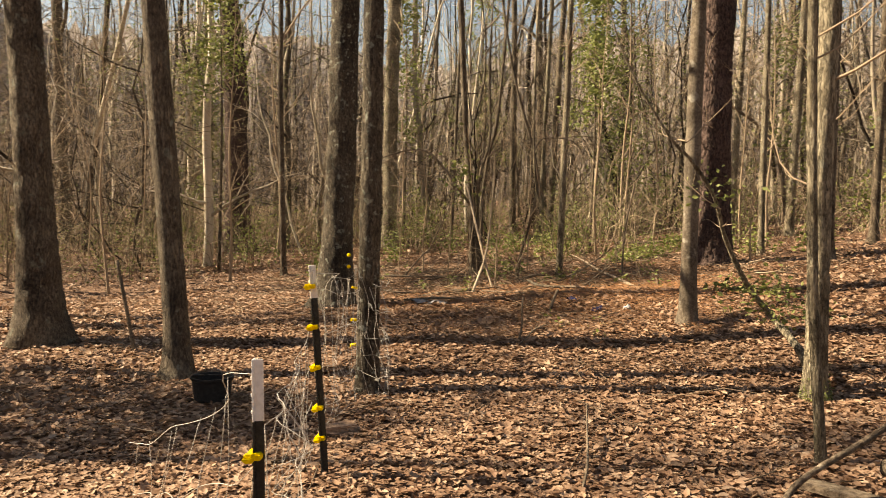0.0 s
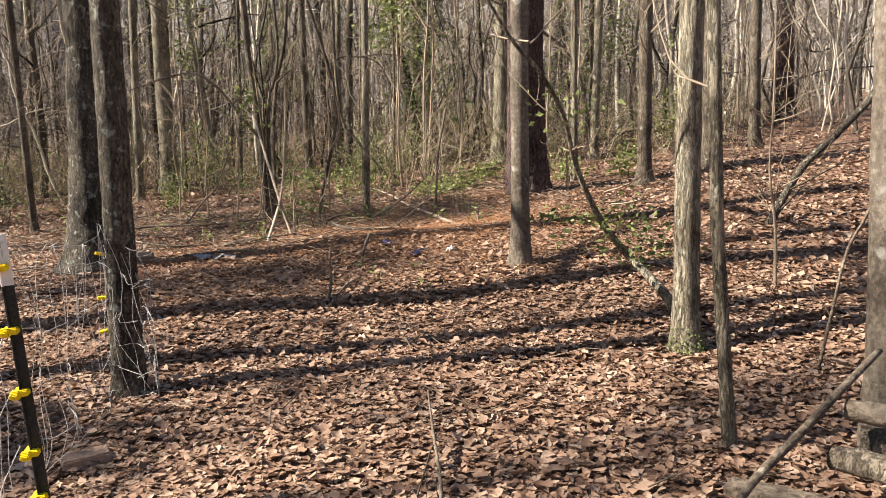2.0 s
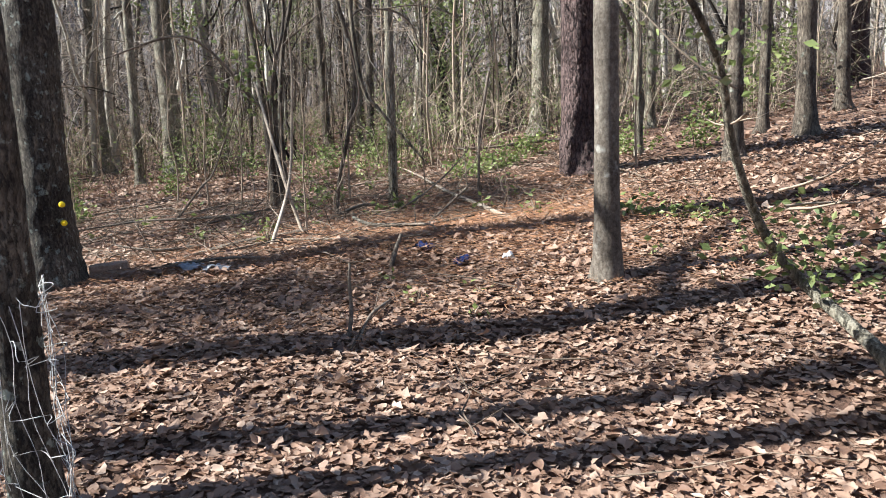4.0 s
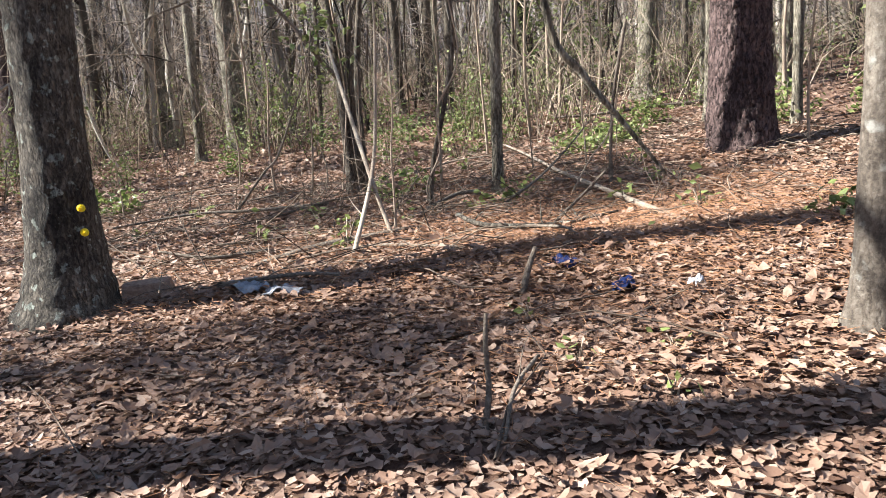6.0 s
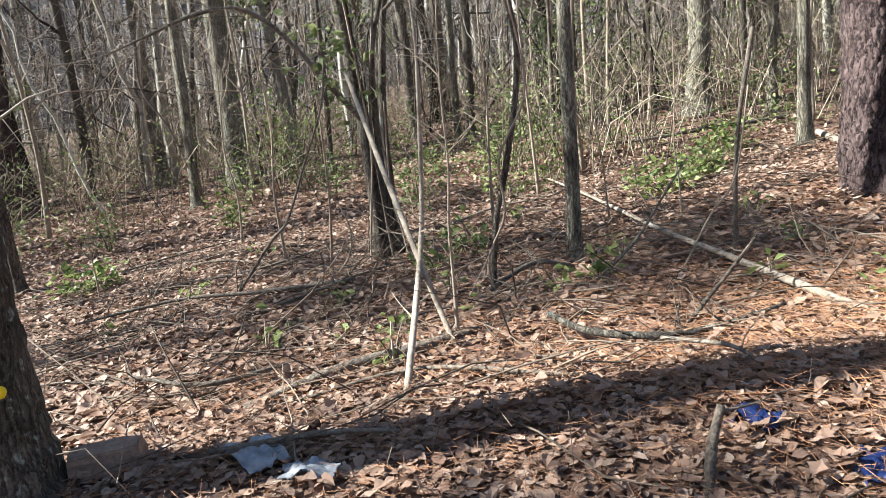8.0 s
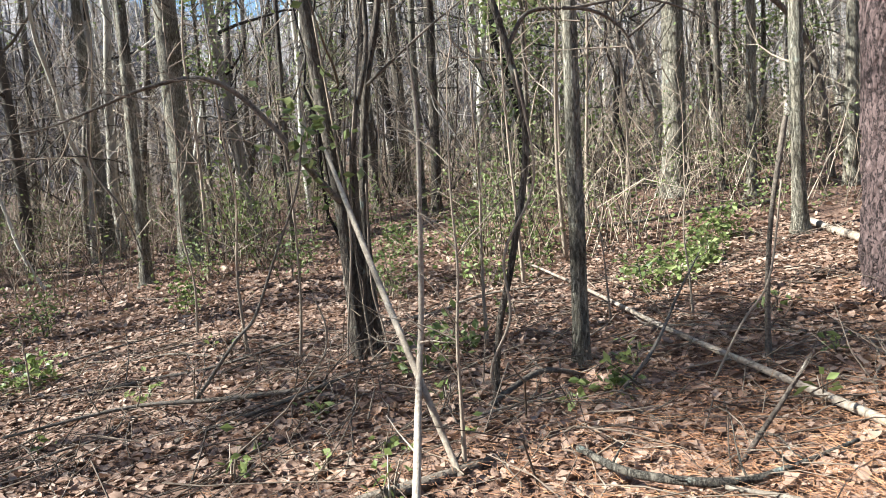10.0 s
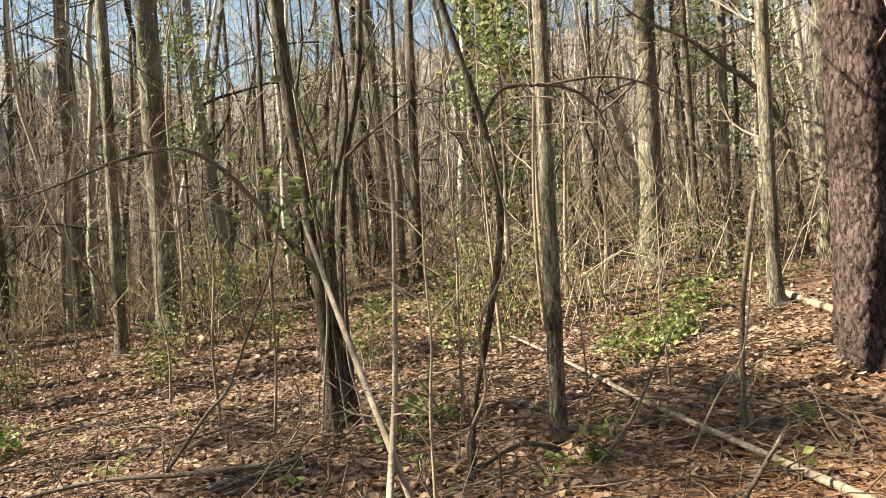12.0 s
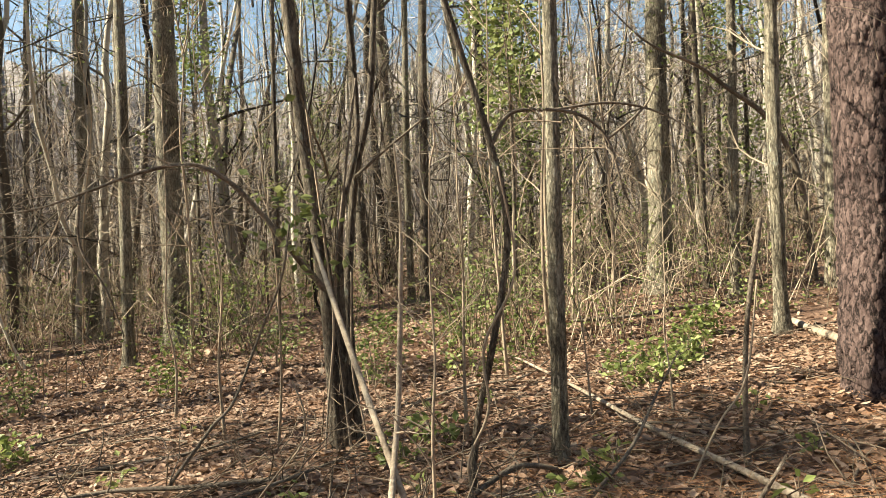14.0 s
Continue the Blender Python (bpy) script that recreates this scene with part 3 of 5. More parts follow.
def strands(count, seed, near, far, top, lo, hi):
    """Fine bent twigs filling the thicket, three-sided, four nodes each."""
    rng = np.random.default_rng(seed)
    hubs = count // 14
    r = np.sqrt(rng.uniform(near**2, far**2, hubs * 3))
    a = rng.uniform(-0.68, 0.68, hubs * 3)
    hx, hy = 0.3 + r * np.sin(a), 1 + r * np.cos(a)
    free = np.array([not in_clearing(u, w) for u, w in zip(hx, hy)])
    hx, hy = hx[free][:hubs], hy[free][:hubs]
    k = rng.integers(len(hx), size=count)
    x, y = hx[k] + rng.normal(0, 0.35, count), hy[k] + rng.normal(0, 0.35, count)
    p = np.stack([x, y, height(x, y) + top * rng.uniform(0, 1, count) ** 1.3], -1)
    d = rng.normal(0, 1, (count, 3)) + np.array([0, 0, 0.35])
    d /= np.linalg.norm(d, axis=1)[:, None]
    bend = rng.normal(0, 0.45, (count, 3))
    step = rng.uniform(0.14, 0.5, (count, 1))
    nodes = [p]
    for _ in range(3):
        p = p + d * step
        d = d + bend
        d /= np.linalg.norm(d, axis=1)[:, None]
        nodes.append(p)
    nodes = np.stack(nodes, 1)
    rad = rng.uniform(lo, hi, (count, 1)) * np.array([1.0, 0.8, 0.6, 0.3])
    th = np.array([0.3, 2.4, 4.5])
    side = np.cross(d, rng.normal(0, 1, (count, 3)))
    side /= np.linalg.norm(side, axis=1)[:, None]
    other = np.cross(d, side)
    off = np.cos(th)[None, :, None] * side[:, None] + np.sin(th)[None, :, None] * other[:, None]
    v = nodes[:, :, None] + rad[:, :, None, None] * off[:, None]
    f = np.array([(m * 3 + c, m * 3 + (c + 1) % 3, m * 3 + 3 + (c + 1) % 3, m * 3 + 3 + c) for m in range(3) for c in range(3)])
    soup = Soup()
    soup.add(v, (np.arange(count)[:, None, None] * 12 + f).reshape(-1, 4))
    return soup


ob = new("thicket_twigs", strands(15000, 71, 12.5, 26, 5.5, 0.0025, 0.0065).mesh("thicket_twigs", TWIG))
tagged(ob, "mass of fine pale bent twigs through the thicket", "thicket", kind="stuff")
ob = new("thicket_twigs", strands(11000, 72, 20, 44, 12.0, 0.005, 0.011).mesh("thicket_twigs", TWIG_FAR_SUN_SHADE))
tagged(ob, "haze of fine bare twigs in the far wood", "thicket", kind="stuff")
ob = new("thicket_twigs", strands(9000, 73, 44, 68, 21.0, 0.012, 0.026).mesh("thicket_twigs", TWIG_FAR_SUN_SHADE))
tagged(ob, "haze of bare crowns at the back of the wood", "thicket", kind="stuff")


def tangle(count, seed, mat, label, lo, hi):
    """Crooked dead branches hung and leaning every way through the thicket."""
    rng = np.random.default_rng(seed)
    soup = Soup()
    made = 0
    while made < count:
        r, a = math.sqrt(rng.uniform(12.0**2, 27.0**2)), rng.uniform(-0.72, 0.72)
        x, y = 0.3 + r * math.sin(a), 1 + r * math.cos(a)
        if in_clearing(x, y):
            continue
        z = float(height(x, y)) + 0.1 + 5.2 * rng.uniform(0, 1) ** 1.4
        b = rng.uniform(0, 2 * np.pi)
        d = (math.cos(b), math.sin(b), rng.uniform(-0.5, 1.3))
        bough(soup, (x, y, z), d, rng.uniform(0.8, 2.8), rng.uniform(lo, hi), rng, 4, 5, 1, rng.uniform(-0.02, 0.1), 6)
        made += 1
    return tagged(new("tangled_branches", soup.mesh("tangled_branches", mat)), label, "thicket", kind="stuff")


tangle(680, 61, BARK_LICHEN, "dark crooked dead branches tangled through the thicket", 0.007, 0.02)
tangle(420, 62, TWIG, "pale crooked dead branches tangled through the thicket", 0.005, 0.012)


def leaves(soup, centres, size, rng, spread=1.0):
    """Small folded leaves, four faces each, at rows of places."""
    n = len(centres)
    d = rng.normal(0, 1, (n, 3))
    d[:, 2] *= 0.5
    d /= np.linalg.norm(d, axis=1)[:, None]
    s = np.cross(d, rng.normal(0, 1, (n, 3)))
    s /= np.linalg.norm(s, axis=1)[:, None]
    u = np.cross(d, s)
    ln = size * rng.uniform(0.6, 1.25, (n, 1))
    c = np.asarray(centres)
    v = np.stack([c, c + d * ln * 0.5 + s * ln * 0.3 + u * ln * 0.08, c + d * ln * 0.5, c + d * ln * 0.5 - s * ln * 0.3 + u * ln * 0.08, c + d * ln + u * ln * 0.05], 1)
    f = np.array([(0, 1, 2), (0, 2, 3), (1, 4, 2), (2, 4, 3)])
    soup.add(v, None, (np.arange(n)[:, None, None] * 5 + f).reshape(-1, 3))


# brambles and brush along the thicket's edge
rng = np.random.default_rng(55)
brush, green = Soup(), Soup()
for _ in range(560):
    r = rng.uniform(12.5, 36)
    a = rng.uniform(-0.62, 0.66)
    x, y = 0.3 + r * math.sin(a), 1 + r * math.cos(a)
    if y < 13.0 or -4.0 < x < 2.2 and y < 15.8:
        continue
    z = float(height(x, y))
    up = rng.uniform(0.3, 1.5)
    for _ in range(8):
        b = rng.uniform(0, 6.28)
        o = rng.normal(0, 0.25, 2)
        reach = rng.uniform(0.3, 1.1)
        h = up * rng.uniform(0.5, 1.1)
        line = [(x + o[0], y + o[1], z - 0.02, 0.006), (x + o[0] + 0.3 * reach * math.cos(b), y + o[1] + 0.3 * reach * math.sin(b), z + h * 0.7, 0.005), (x + o[0] + 0.7 * reach * math.cos(b + 0.4), y + o[1] + 0.7 * reach * math.sin(b + 0.4), z + h, 0.0035), (x + o[0] + 1.2 * reach * math.cos(b + 0.5), y + o[1] + 1.2 * reach * math.sin(b + 0.5), z + h * rng.uniform(0.5, 0.95), 0.002)]
        tube(brush, line, 3, cap=False)
    if rng.uniform() < 0.26:
        high = z + rng.uniform(2.5, 6.5)
        leaves(green, rng.normal(0, 1, (120, 3)) * (0.45, 0.45, 0.5) + (x, y, high), 0.05, rng)
    if rng.uniform() < 0.8:
        n = int(rng.uniform(40, 170))
        c = rng.normal(0, 1, (n, 3)) * (0.5, 0.5, 0.32 * up) + (x, y, z + 0.55 * up)
        c[:, 2] = np.maximum(c[:, 2], z + 0.04)
        leaves(green, c, rng.uniform(0.03, 0.055), rng)
for _ in range(330):
    r = rng.uniform(13, 34)
    a = rng.uniform(-0.6, 0.64)
    x, y = 0.3 + r * math.sin(a), 1 + r * math.cos(a)
    if in_clearing(x, y):
        continue
    z, b = float(height(x, y)), rng.uniform(0, 6.28)
    h, reach, q = rng.uniform(2.0, 6.5), rng.uniform(0.8, 3.0), rng.uniform(0.006, 0.016)
    line = [(x, y, z, q)]
    for u in (0.25, 0.5, 0.75, 1.0, 1.2):
        w = b + rng.normal(0, 0.5)
        line.append((x + reach * u * u * math.cos(w) + rng.normal(0, 0.12), y + reach * u * u * math.sin(w), z + h * math.sin(min(u, 1.15) * 1.45) + rng.normal(0, 0.1), q * (1 - 0.6 * u)))
    tube(brush, smooth_line(line, 3), 3, cap=False)
tagged(new("brush", brush.mesh("brush", TWIG)), "tangled bare brambles and brush at the thicket's edge", "brush", kind="stuff")
tagged(new("undergrowth", green.mesh("undergrowth", LEAF_OLIVE, False)), "olive-green leaves scattered through the undergrowth", "undergrowth", kind="stuff")


def shrub(label, x, y, tall, wide, count, size, mat=LEAF_GREEN, seed=1, name="shrub"):
    """A low evergreen shrub: stems and a loose crown of leaves."""
    rng = np.random.default_rng(seed)
    top = empty(name, ground_at(x, y), label, "shrub", "evergreen shrubs")
    stems, crown = Soup(), Soup()
    tips = []
    for _ in range(max(5, count // 40)):
        a = rng.uniform(0, 6.28)
        r = wide * rng.uniform(0.1, 1.0)
        h = tall * rng.uniform(0.45, 1.0) * (1 - 0.4 * r / wide)
        p = np.array([r * math.cos(a), r * math.sin(a), h])
        tube(stems, smooth_line([(0.25 * p[0], 0.25 * p[1], -0.03, 0.006), (0.45 * p[0], 0.45 * p[1], 0.5 * h, 0.004), (*p, 0.002)], 3), 4)
        tips.append(p)
    tips = np.array(tips)
    k = rng.integers(len(tips), size=count)
    u = rng.uniform(0.35, 1.05, (count, 1))
    c = tips[k] * u + rng.normal(0, 0.10 * wide + 0.03, (count, 3))
    c[:, 2] = np.maximum(c[:, 2], 0.03)
    leaves(crown, c, size, rng)
    part("twiggy_base", stems, TWIG, top)
    part("foliage", crown, mat, top, smooth=False)
    return top


shrub("bright green leafy shrub in a sunny patch under the trees", 2.85, 12.1, 0.26, 0.42, 260, 0.06, seed=1)
shrub("bright green leafy shrub in a sunny patch under the trees", 3.3, 12.35, 0.26, 0.45, 240, 0.058, seed=2)
shrub("bright green leafy shrub in a sunny patch under the trees", 3.7, 12.9, 0.3, 0.5, 260, 0.06, seed=3)
shrub("dark green glossy shrub beside the sunny patch", 2.65, 11.75, 0.24, 0.3, 170, 0.06, seed=4)
shrub("low green shrub beneath slim trunks", 3.4, 14.6, 0.4, 0.7, 260, 0.045, LEAF_OLIVE, seed=5)
shrub("low green shrub beneath slim trunks", 4.7, 13.6, 0.35, 0.7, 260, 0.045, LEAF_OLIVE, seed=6)
shrub("low green shrub beneath slim trunks", 2.2, 15.2, 0.6, 0.6, 320, 0.06, LEAF_OLIVE, seed=7)
shrub("low olive shrub among saplings", 1.5, 16.0, 0.5, 0.6, 300, 0.06, LEAF_OLIVE, seed=8)
shrub("feathery pale green conifer seedling in the thicket", 2.05, 14.6, 1.5, 0.45, 600, 0.05, LEAF_OLIVE, seed=9)
shrub("dark green evergreen bush by the pine's foot", 4.4, 11.6, 0.4, 0.5, 300, 0.06, seed=10)
shrub("dark green evergreen bush on the slope", 5.0, 11.0, 0.45, 0.55, 320, 0.06, seed=11)
shrub("green leafy bush behind slim trunks", -0.6, 17.6, 1.8, 0.6, 420, 0.07, seed=12)
shrub("green leafy bush behind slim trunks", -1.0, 14.6, 0.35, 0.35, 160, 0.06, seed=13)
shrub("low leafy evergreen at the clearing's edge", -1.8, 12.6, 0.3, 0.4, 180, 0.07, seed=14)
shrub("green leafy bush on the rising slope", 7.2, 13.2, 2.4, 0.8, 500, 0.08, seed=15)
shrub("olive bush at the thicket's edge", -3.6, 15.2, 1.4, 0.8, 420, 0.06, LEAF_OLIVE, seed=16)
shrub("olive bush at the thicket's edge", -5.6, 16.2, 1.3, 0.9, 420, 0.06, LEAF_OLIVE, seed=17)
for k, (x, y, tall, wide) in enumerate(((0.9, 13.4, 0.7, 0.5), (1.7, 13.2, 0.6, 0.5), (2.4, 14.0, 0.8, 0.6), (0.1, 15.2, 0.9, 0.6), (3.1, 16.4, 1.1, 0.7), (1.2, 18.0, 1.2, 0.8), (-2.2, 14.6, 0.8, 0.6), (5.6, 15.6, 0.9, 0.7), (-4.6, 13.6, 1.1, 0.6), (-0.9, 16.4, 1.0, 0.6))):
    shrub("loose yellow-green bush in the thicket's edge", x, y, tall, wide, 300, 0.05, (LEAF_OLIVE, LEAF_GREEN)[k % 3 == 1], seed=40 + k)
shrub("small leafy seedling in leaf litter", 2.9, 8.2, 0.14, 0.22, 90, 0.06, seed=18)
shrub("small leafy seedling in leaf litter", 3.2, 7.9, 0.12, 0.2, 70, 0.06, seed=19)
shrub("small leafy seedling in leaf litter", 0.75, 11.0, 0.3, 0.22, 50, 0.07, seed=20)
shrub("small leafy seedling in leaf litter", 1.5, 10.1, 0.12, 0.2, 40, 0.07, seed=21)
shrub("small leafy seedling in leaf litter", 1.0, 11.3, 0.35, 0.2, 60, 0.07, seed=22)
shrub("small leafy seedling in leaf litter", 0.3, 9.4, 0.25, 0.12, 22, 0.06, seed=23)

# nine unseen trees on the sun side, added only to dapple the ground with shade
evergreen("unseen small dense evergreen added to shade the clearing's edge", -7.2, 6.3, 5.7, 1.6, 1.5, 1, 150)
evergreen("unseen taller ragged evergreen added to shade the clearing's edge", -8.6, 9.1, 7.6, 4.4, 1.2, 2, 30)
evergreen("unseen tall ragged evergreen added to shade the thicket's edge", -8.2, 12.2, 9.8, 6.2, 1.3, 12, 60)
evergreen("unseen tall ragged evergreen added to shade the clearing", -7.3, 9.0, 7.3, 5.4, 1.2, 21, 15)
evergreen("unseen tall ragged evergreen added to shade the clearing", -9.1, 7.6, 10.0, 7.6, 1.2, 22, 13)
evergreen("unseen tall ragged evergreen added to shade the clearing", -7.6, 5.5, 9.2, 6.6, 1.4, 25, 30)
evergreen("unseen tall ragged evergreen added to shade the clearing", -8.5, 9.65, 9.0, 6.8, 1.0, 23, 24)
evergreen("unseen tall ragged evergreen added to shade the thicket's edge", -9.6, 13.5, 10.6, 8.0, 1.3, 24, 28)
evergreen("unseen tall ragged evergreen added to shade the thicket's edge", -9.0, 11.9, 10.5, 8.4, 1.1, 26, 15)
evergreen("slim stem draped in green vine leaves", 2.75, 15.2, 5.0, 2.4, 0.55, 3, 34, 0.03)
evergreen("slim stem draped in green vine leaves", -1.0, 19.6, 6.4, 2.6, 0.6, 4, 30, 0.035)
evergreen("slim stem draped in green vine leaves", -4.2, 15.0, 5.6, 3.4, 0.6, 5, 30, 0.035)
evergreen("small ragged cedar in the thicket", 4.4, 19.5, 5.6, 0.8, 1.0, 6, 50, 0.05)
evergreen("small ragged cedar in the thicket", 8.2, 19.0, 6.4, 1.2, 1.0, 7, 50, 0.05)
evergreen("small ragged cedar in the thicket", -6.4, 22.0, 6.0, 1.0, 1.2, 8, 50, 0.05)
evergreen("small ragged cedar in the thicket", 1.2, 26.0, 8.0, 2.0, 1.4, 9, 50, 0.06)

for x, y, k in ((1.10, 7.2, 31), (1.32, 6.86, 32), (1.45, 7.15, 33), (2.55, 7.25, 34), (1.05, 7.75, 35), (0.1, 9.9, 36), (-0.2, 10.3, 37), (0.75, 9.9, 38)):
    shrub("tiny green seedling in leaf litter", x, y, 0.09, 0.05, 5, 0.055, seed=k, name="seedling")

# ---- clump of leaning stems, crooked sapling, arching branches ----


def stem(parent, name, points, mat, sides=10, steps=8, label=""):
    soup = Soup()
    line = smooth_line(points, steps)
    rng = np.random.default_rng(len(points) * 7 + int(abs(points[0][0]) * 100))
    tube(soup, line, sides, 1 + 0.07 * lattice(len(line), sides, max(3, len(line) // 2), max(3, sides // 2), rng))
    return part(name, soup, mat, parent, label)


def local(origin, rows):
    return [(x - origin[0], y - origin[1], z - origin[2], r) for x, y, z, r in rows]


o = ground_at(0.44, 11.35)
clump = empty("leaning_tree_clump", o, "clump of dark leaning stems with hanging vines", "tree", "woodland trees")
stem(clump, "trunk", local(o, [(0.40, 11.3, 0.40, 0.075), (0.40, 11.3, 0.75, 0.054), (0.37, 11.3, 1.52, 0.048), (0.30, 11.3, 2.27, 0.045), (0.24, 11.3, 3.06, 0.042), (0.1, 11.4, 5.5, 0.042), (-0.2, 11.5, 9.5, 0.015)]), BARK_GREY, 18)
stem(clump, "trunk", local(o, [(0.52, 11.35, 0.40, 0.05), (0.51, 11.35, 0.9, 0.034), (0.52, 11.4, 1.5, 0.028), (0.60, 11.4, 2.2, 0.024), (0.74, 11.4, 2.9, 0.021), (0.9, 11.5, 5.0, 0.016), (1.1, 11.6, 8, 0.008)]), BARK_GREY, 14)
stem(clump, "trunk", local(o, [(0.46, 11.28, 0.40, 0.045), (0.46, 11.3, 1.2, 0.026), (0.48, 11.3, 1.9, 0.02), (0.62, 11.35, 2.5, 0.017), (0.60, 11.35, 3.6, 0.014), (0.7, 11.5, 6, 0.008)]), BARK_GREY, 12)
stem(clump, "vine", local(o, [(0.30, 11.15, 0.46, 0.006), (0.34, 11.17, 0.8, 0.007), (0.40, 11.19, 1.3, 0.008), (0.37, 11.2, 1.8, 0.007), (0.30, 11.2, 2.6, 0.006)]), TWIG, 6)
stem(clump, "vine", local(o, [(0.47, 11.15, 0.46, 0.008), (0.44, 11.18, 0.9, 0.009), (0.42, 11.2, 1.5, 0.009), (0.50, 11.2, 2.1, 0.008), (0.62, 11.3, 2.8, 0.006)]), BRANCHWOOD, 6)
stem(clump, "vine", local(o, [(0.58, 11.2, 0.46, 0.005), (0.55, 11.2, 0.7, 0.006), (0.50, 11.2, 1.0, 0.006), (0.52, 11.2, 1.6, 0.005)]), TWIG, 6)
stem(clump, "arching_branch", local(o, [(0.36, 11.25, 1.50, 0.020), (0.15, 11.2, 1.77, 0.017), (0.01, 11.2, 1.97, 0.016), (-0.18, 11.2, 2.18, 0.015), (-0.38, 11.2, 2.28, 0.013), (-0.67, 11.2, 2.24, 0.011), (-0.96, 11.2, 2.14, 0.008), (-1.25, 11.2, 2.05, 0.005), (-1.6, 11.2, 2.02, 0.003)]), BRANCHWOOD, 8)
stem(clump, "arching_branch", local(o, [(-1.0, 11.2, 2.12, 0.008), (-1.01, 11.2, 1.83, 0.007), (-0.88, 11.2, 1.57, 0.006), (-0.8, 11.2, 1.3, 0.004)]), BRANCHWOOD, 6)
stem(clump, "vine", local(o, [(0.16, 11.0, 1.9, 0.006), (0.10, 10.95, 1.6, 0.007), (-0.06, 10.95, 1.23, 0.008), (-0.2, 10.9, 0.92, 0.009), (-0.32, 10.85, 0.8, 0.010), (-0.55, 10.8, 0.52, 0.011)]), BRANCHWOOD, 7)
stem(clump, "vine", local(o, [(0.02, 11.0, 0.46, 0.006), (0.16, 11.0, 0.62, 0.006), (0.19, 11.0, 0.8, 0.006), (0.13, 11.0, 1.0, 0.004)]), TWIG, 6)
rng = np.random.default_rng(77)
for _ in range(14):
    soup = Soup()
    u = rng.uniform(0, 1)
    bough(soup, (np.interp(u, (0, 0.5, 1), (-0.1, -0.8, -1.6)), -0.15, np.interp(u, (0, 0.5, 1), (1.4, 1.76, 1.5))), (rng.uniform(-1, 0.4), rng.uniform(-0.6, 0.6), rng.uniform(-0.7, 0.5)), rng.uniform(0.2, 0.7), 0.004, rng, 4, 3, 1)
    part("twig", soup, TWIG, clump)
for _ in range(10):
    soup = Soup()
    h = rng.uniform(1.4, 4.5)
    bough(soup, (rng.uniform(-0.1, 0.2), 0, h), (rng.normal(), rng.normal(), 0.6), rng.uniform(0.6, 1.6), 0.011, rng, 5, 4, 2)
    part("limb", soup, BRANCHWOOD, clump)
soup = Soup()
c = rng.normal(0, 1, (110, 3)) * (0.13, 0.12, 0.18) + (-0.22, -0.25, 1.38)
leaves(soup, c, 0.075, rng)
clump.location = (o[0] + 0.02, o[1] + 0.25, o[2])
part("vine_leaves", soup, LEAF_OLIVE, clump, "green evergreen vine leaves", smooth=False)

o = ground_at(0.95, 10.25)
crooked = empty("crooked_sapling", o, "dark crooked sapling twined with a vine", "tree", "woodland trees")
stem(crooked, "trunk", local(o, [(0.95, 10.25, 0.42, 0.024), (0.95, 10.25, 0.6, 0.018), (0.99, 10.25, 0.91, 0.017), (1.07, 10.25, 1.2, 0.017), (1.18, 10.25, 1.76, 0.017), (1.12, 10.25, 2.2, 0.018), (0.98, 10.25, 2.7, 0.016), (0.8, 10.2, 3.4, 0.014), (0.5, 10.1, 5.2, 0.005)]), BARK_GREY, 10)
stem(crooked, "vine", local(o, [(0.97, 10.22, 0.42, 0.006), (0.92, 10.2, 0.7, 0.007), (1.03, 10.2, 0.95, 0.007), (1.03, 10.22, 1.25, 0.007), (1.2, 10.22, 1.6, 0.006), (1.14, 10.22, 2.1, 0.005)]), TWIG, 6)
stem(crooked, "arching_branch", local(o, [(1.12, 10.25, 2.2, 0.011), (1.22, 10.25, 2.35, 0.010), (1.37, 10.25, 2.37, 0.0095), (1.52, 10.25, 2.36, 0.009), (1.64, 10.25, 2.31, 0.008), (1.72, 10.25, 2.22, 0.007), (1.76, 10.25, 2.1, 0.007), (1.80, 10.25, 1.95, 0.005), (1.86, 10.25, 1.85, 0.003)]), BRANCHWOOD, 8)
stem(crooked, "arching_branch", local(o, [(1.72, 10.25, 2.22, 0.008), (1.82, 10.25, 2.29, 0.007), (1.93, 10.25, 2.38, 0.006), (2.0, 10.25, 2.5, 0.004)]), BRANCHWOOD, 6)
stem(crooked, "arching_branch", local(o, [(1.45, 10.25, 2.37, 0.008), (1.75, 10.25, 2.40, 0.007), (2.0, 10.25, 2.35, 0.005), (2.25, 10.25, 2.22, 0.003)]), BRANCHWOOD, 6)
for _ in range(14):
    soup = Soup()
    u = rng.uniform(0, 1)
    bough(soup, (0.2 + 0.75 * u, 0, 1.85 - 0.3 * u * u), (rng.normal(), rng.normal() * 0.4, rng.uniform(-0.8, 0.8)), rng.uniform(0.2, 0.6), 0.004, rng, 4, 3, 1)
    part("twig", soup, TWIG, crooked)

o = ground_at(2.22, 9.95)
snag = empty("broken_sapling", o, "thin grey broken-topped sapling by the fallen pole", "tree", "woodland trees")
stem(snag, "trunk", local(o, [(2.22, 9.95, 0.55, 0.02), (2.22, 9.95, 0.9, 0.013), (2.25, 9.95, 1.3, 0.012), (2.33, 9.95, 1.72, 0.013), (2.345, 9.95, 1.79, 0.010)]), BRANCHWOOD, 10)
stem(snag, "vine", local(o, [(1.9, 9.9, 0.6, 0.006), (2.05, 9.9, 0.85, 0.006), (2.2, 9.9, 1.05, 0.006), (2.3, 9.93, 1.5, 0.005)]), TWIG, 6)


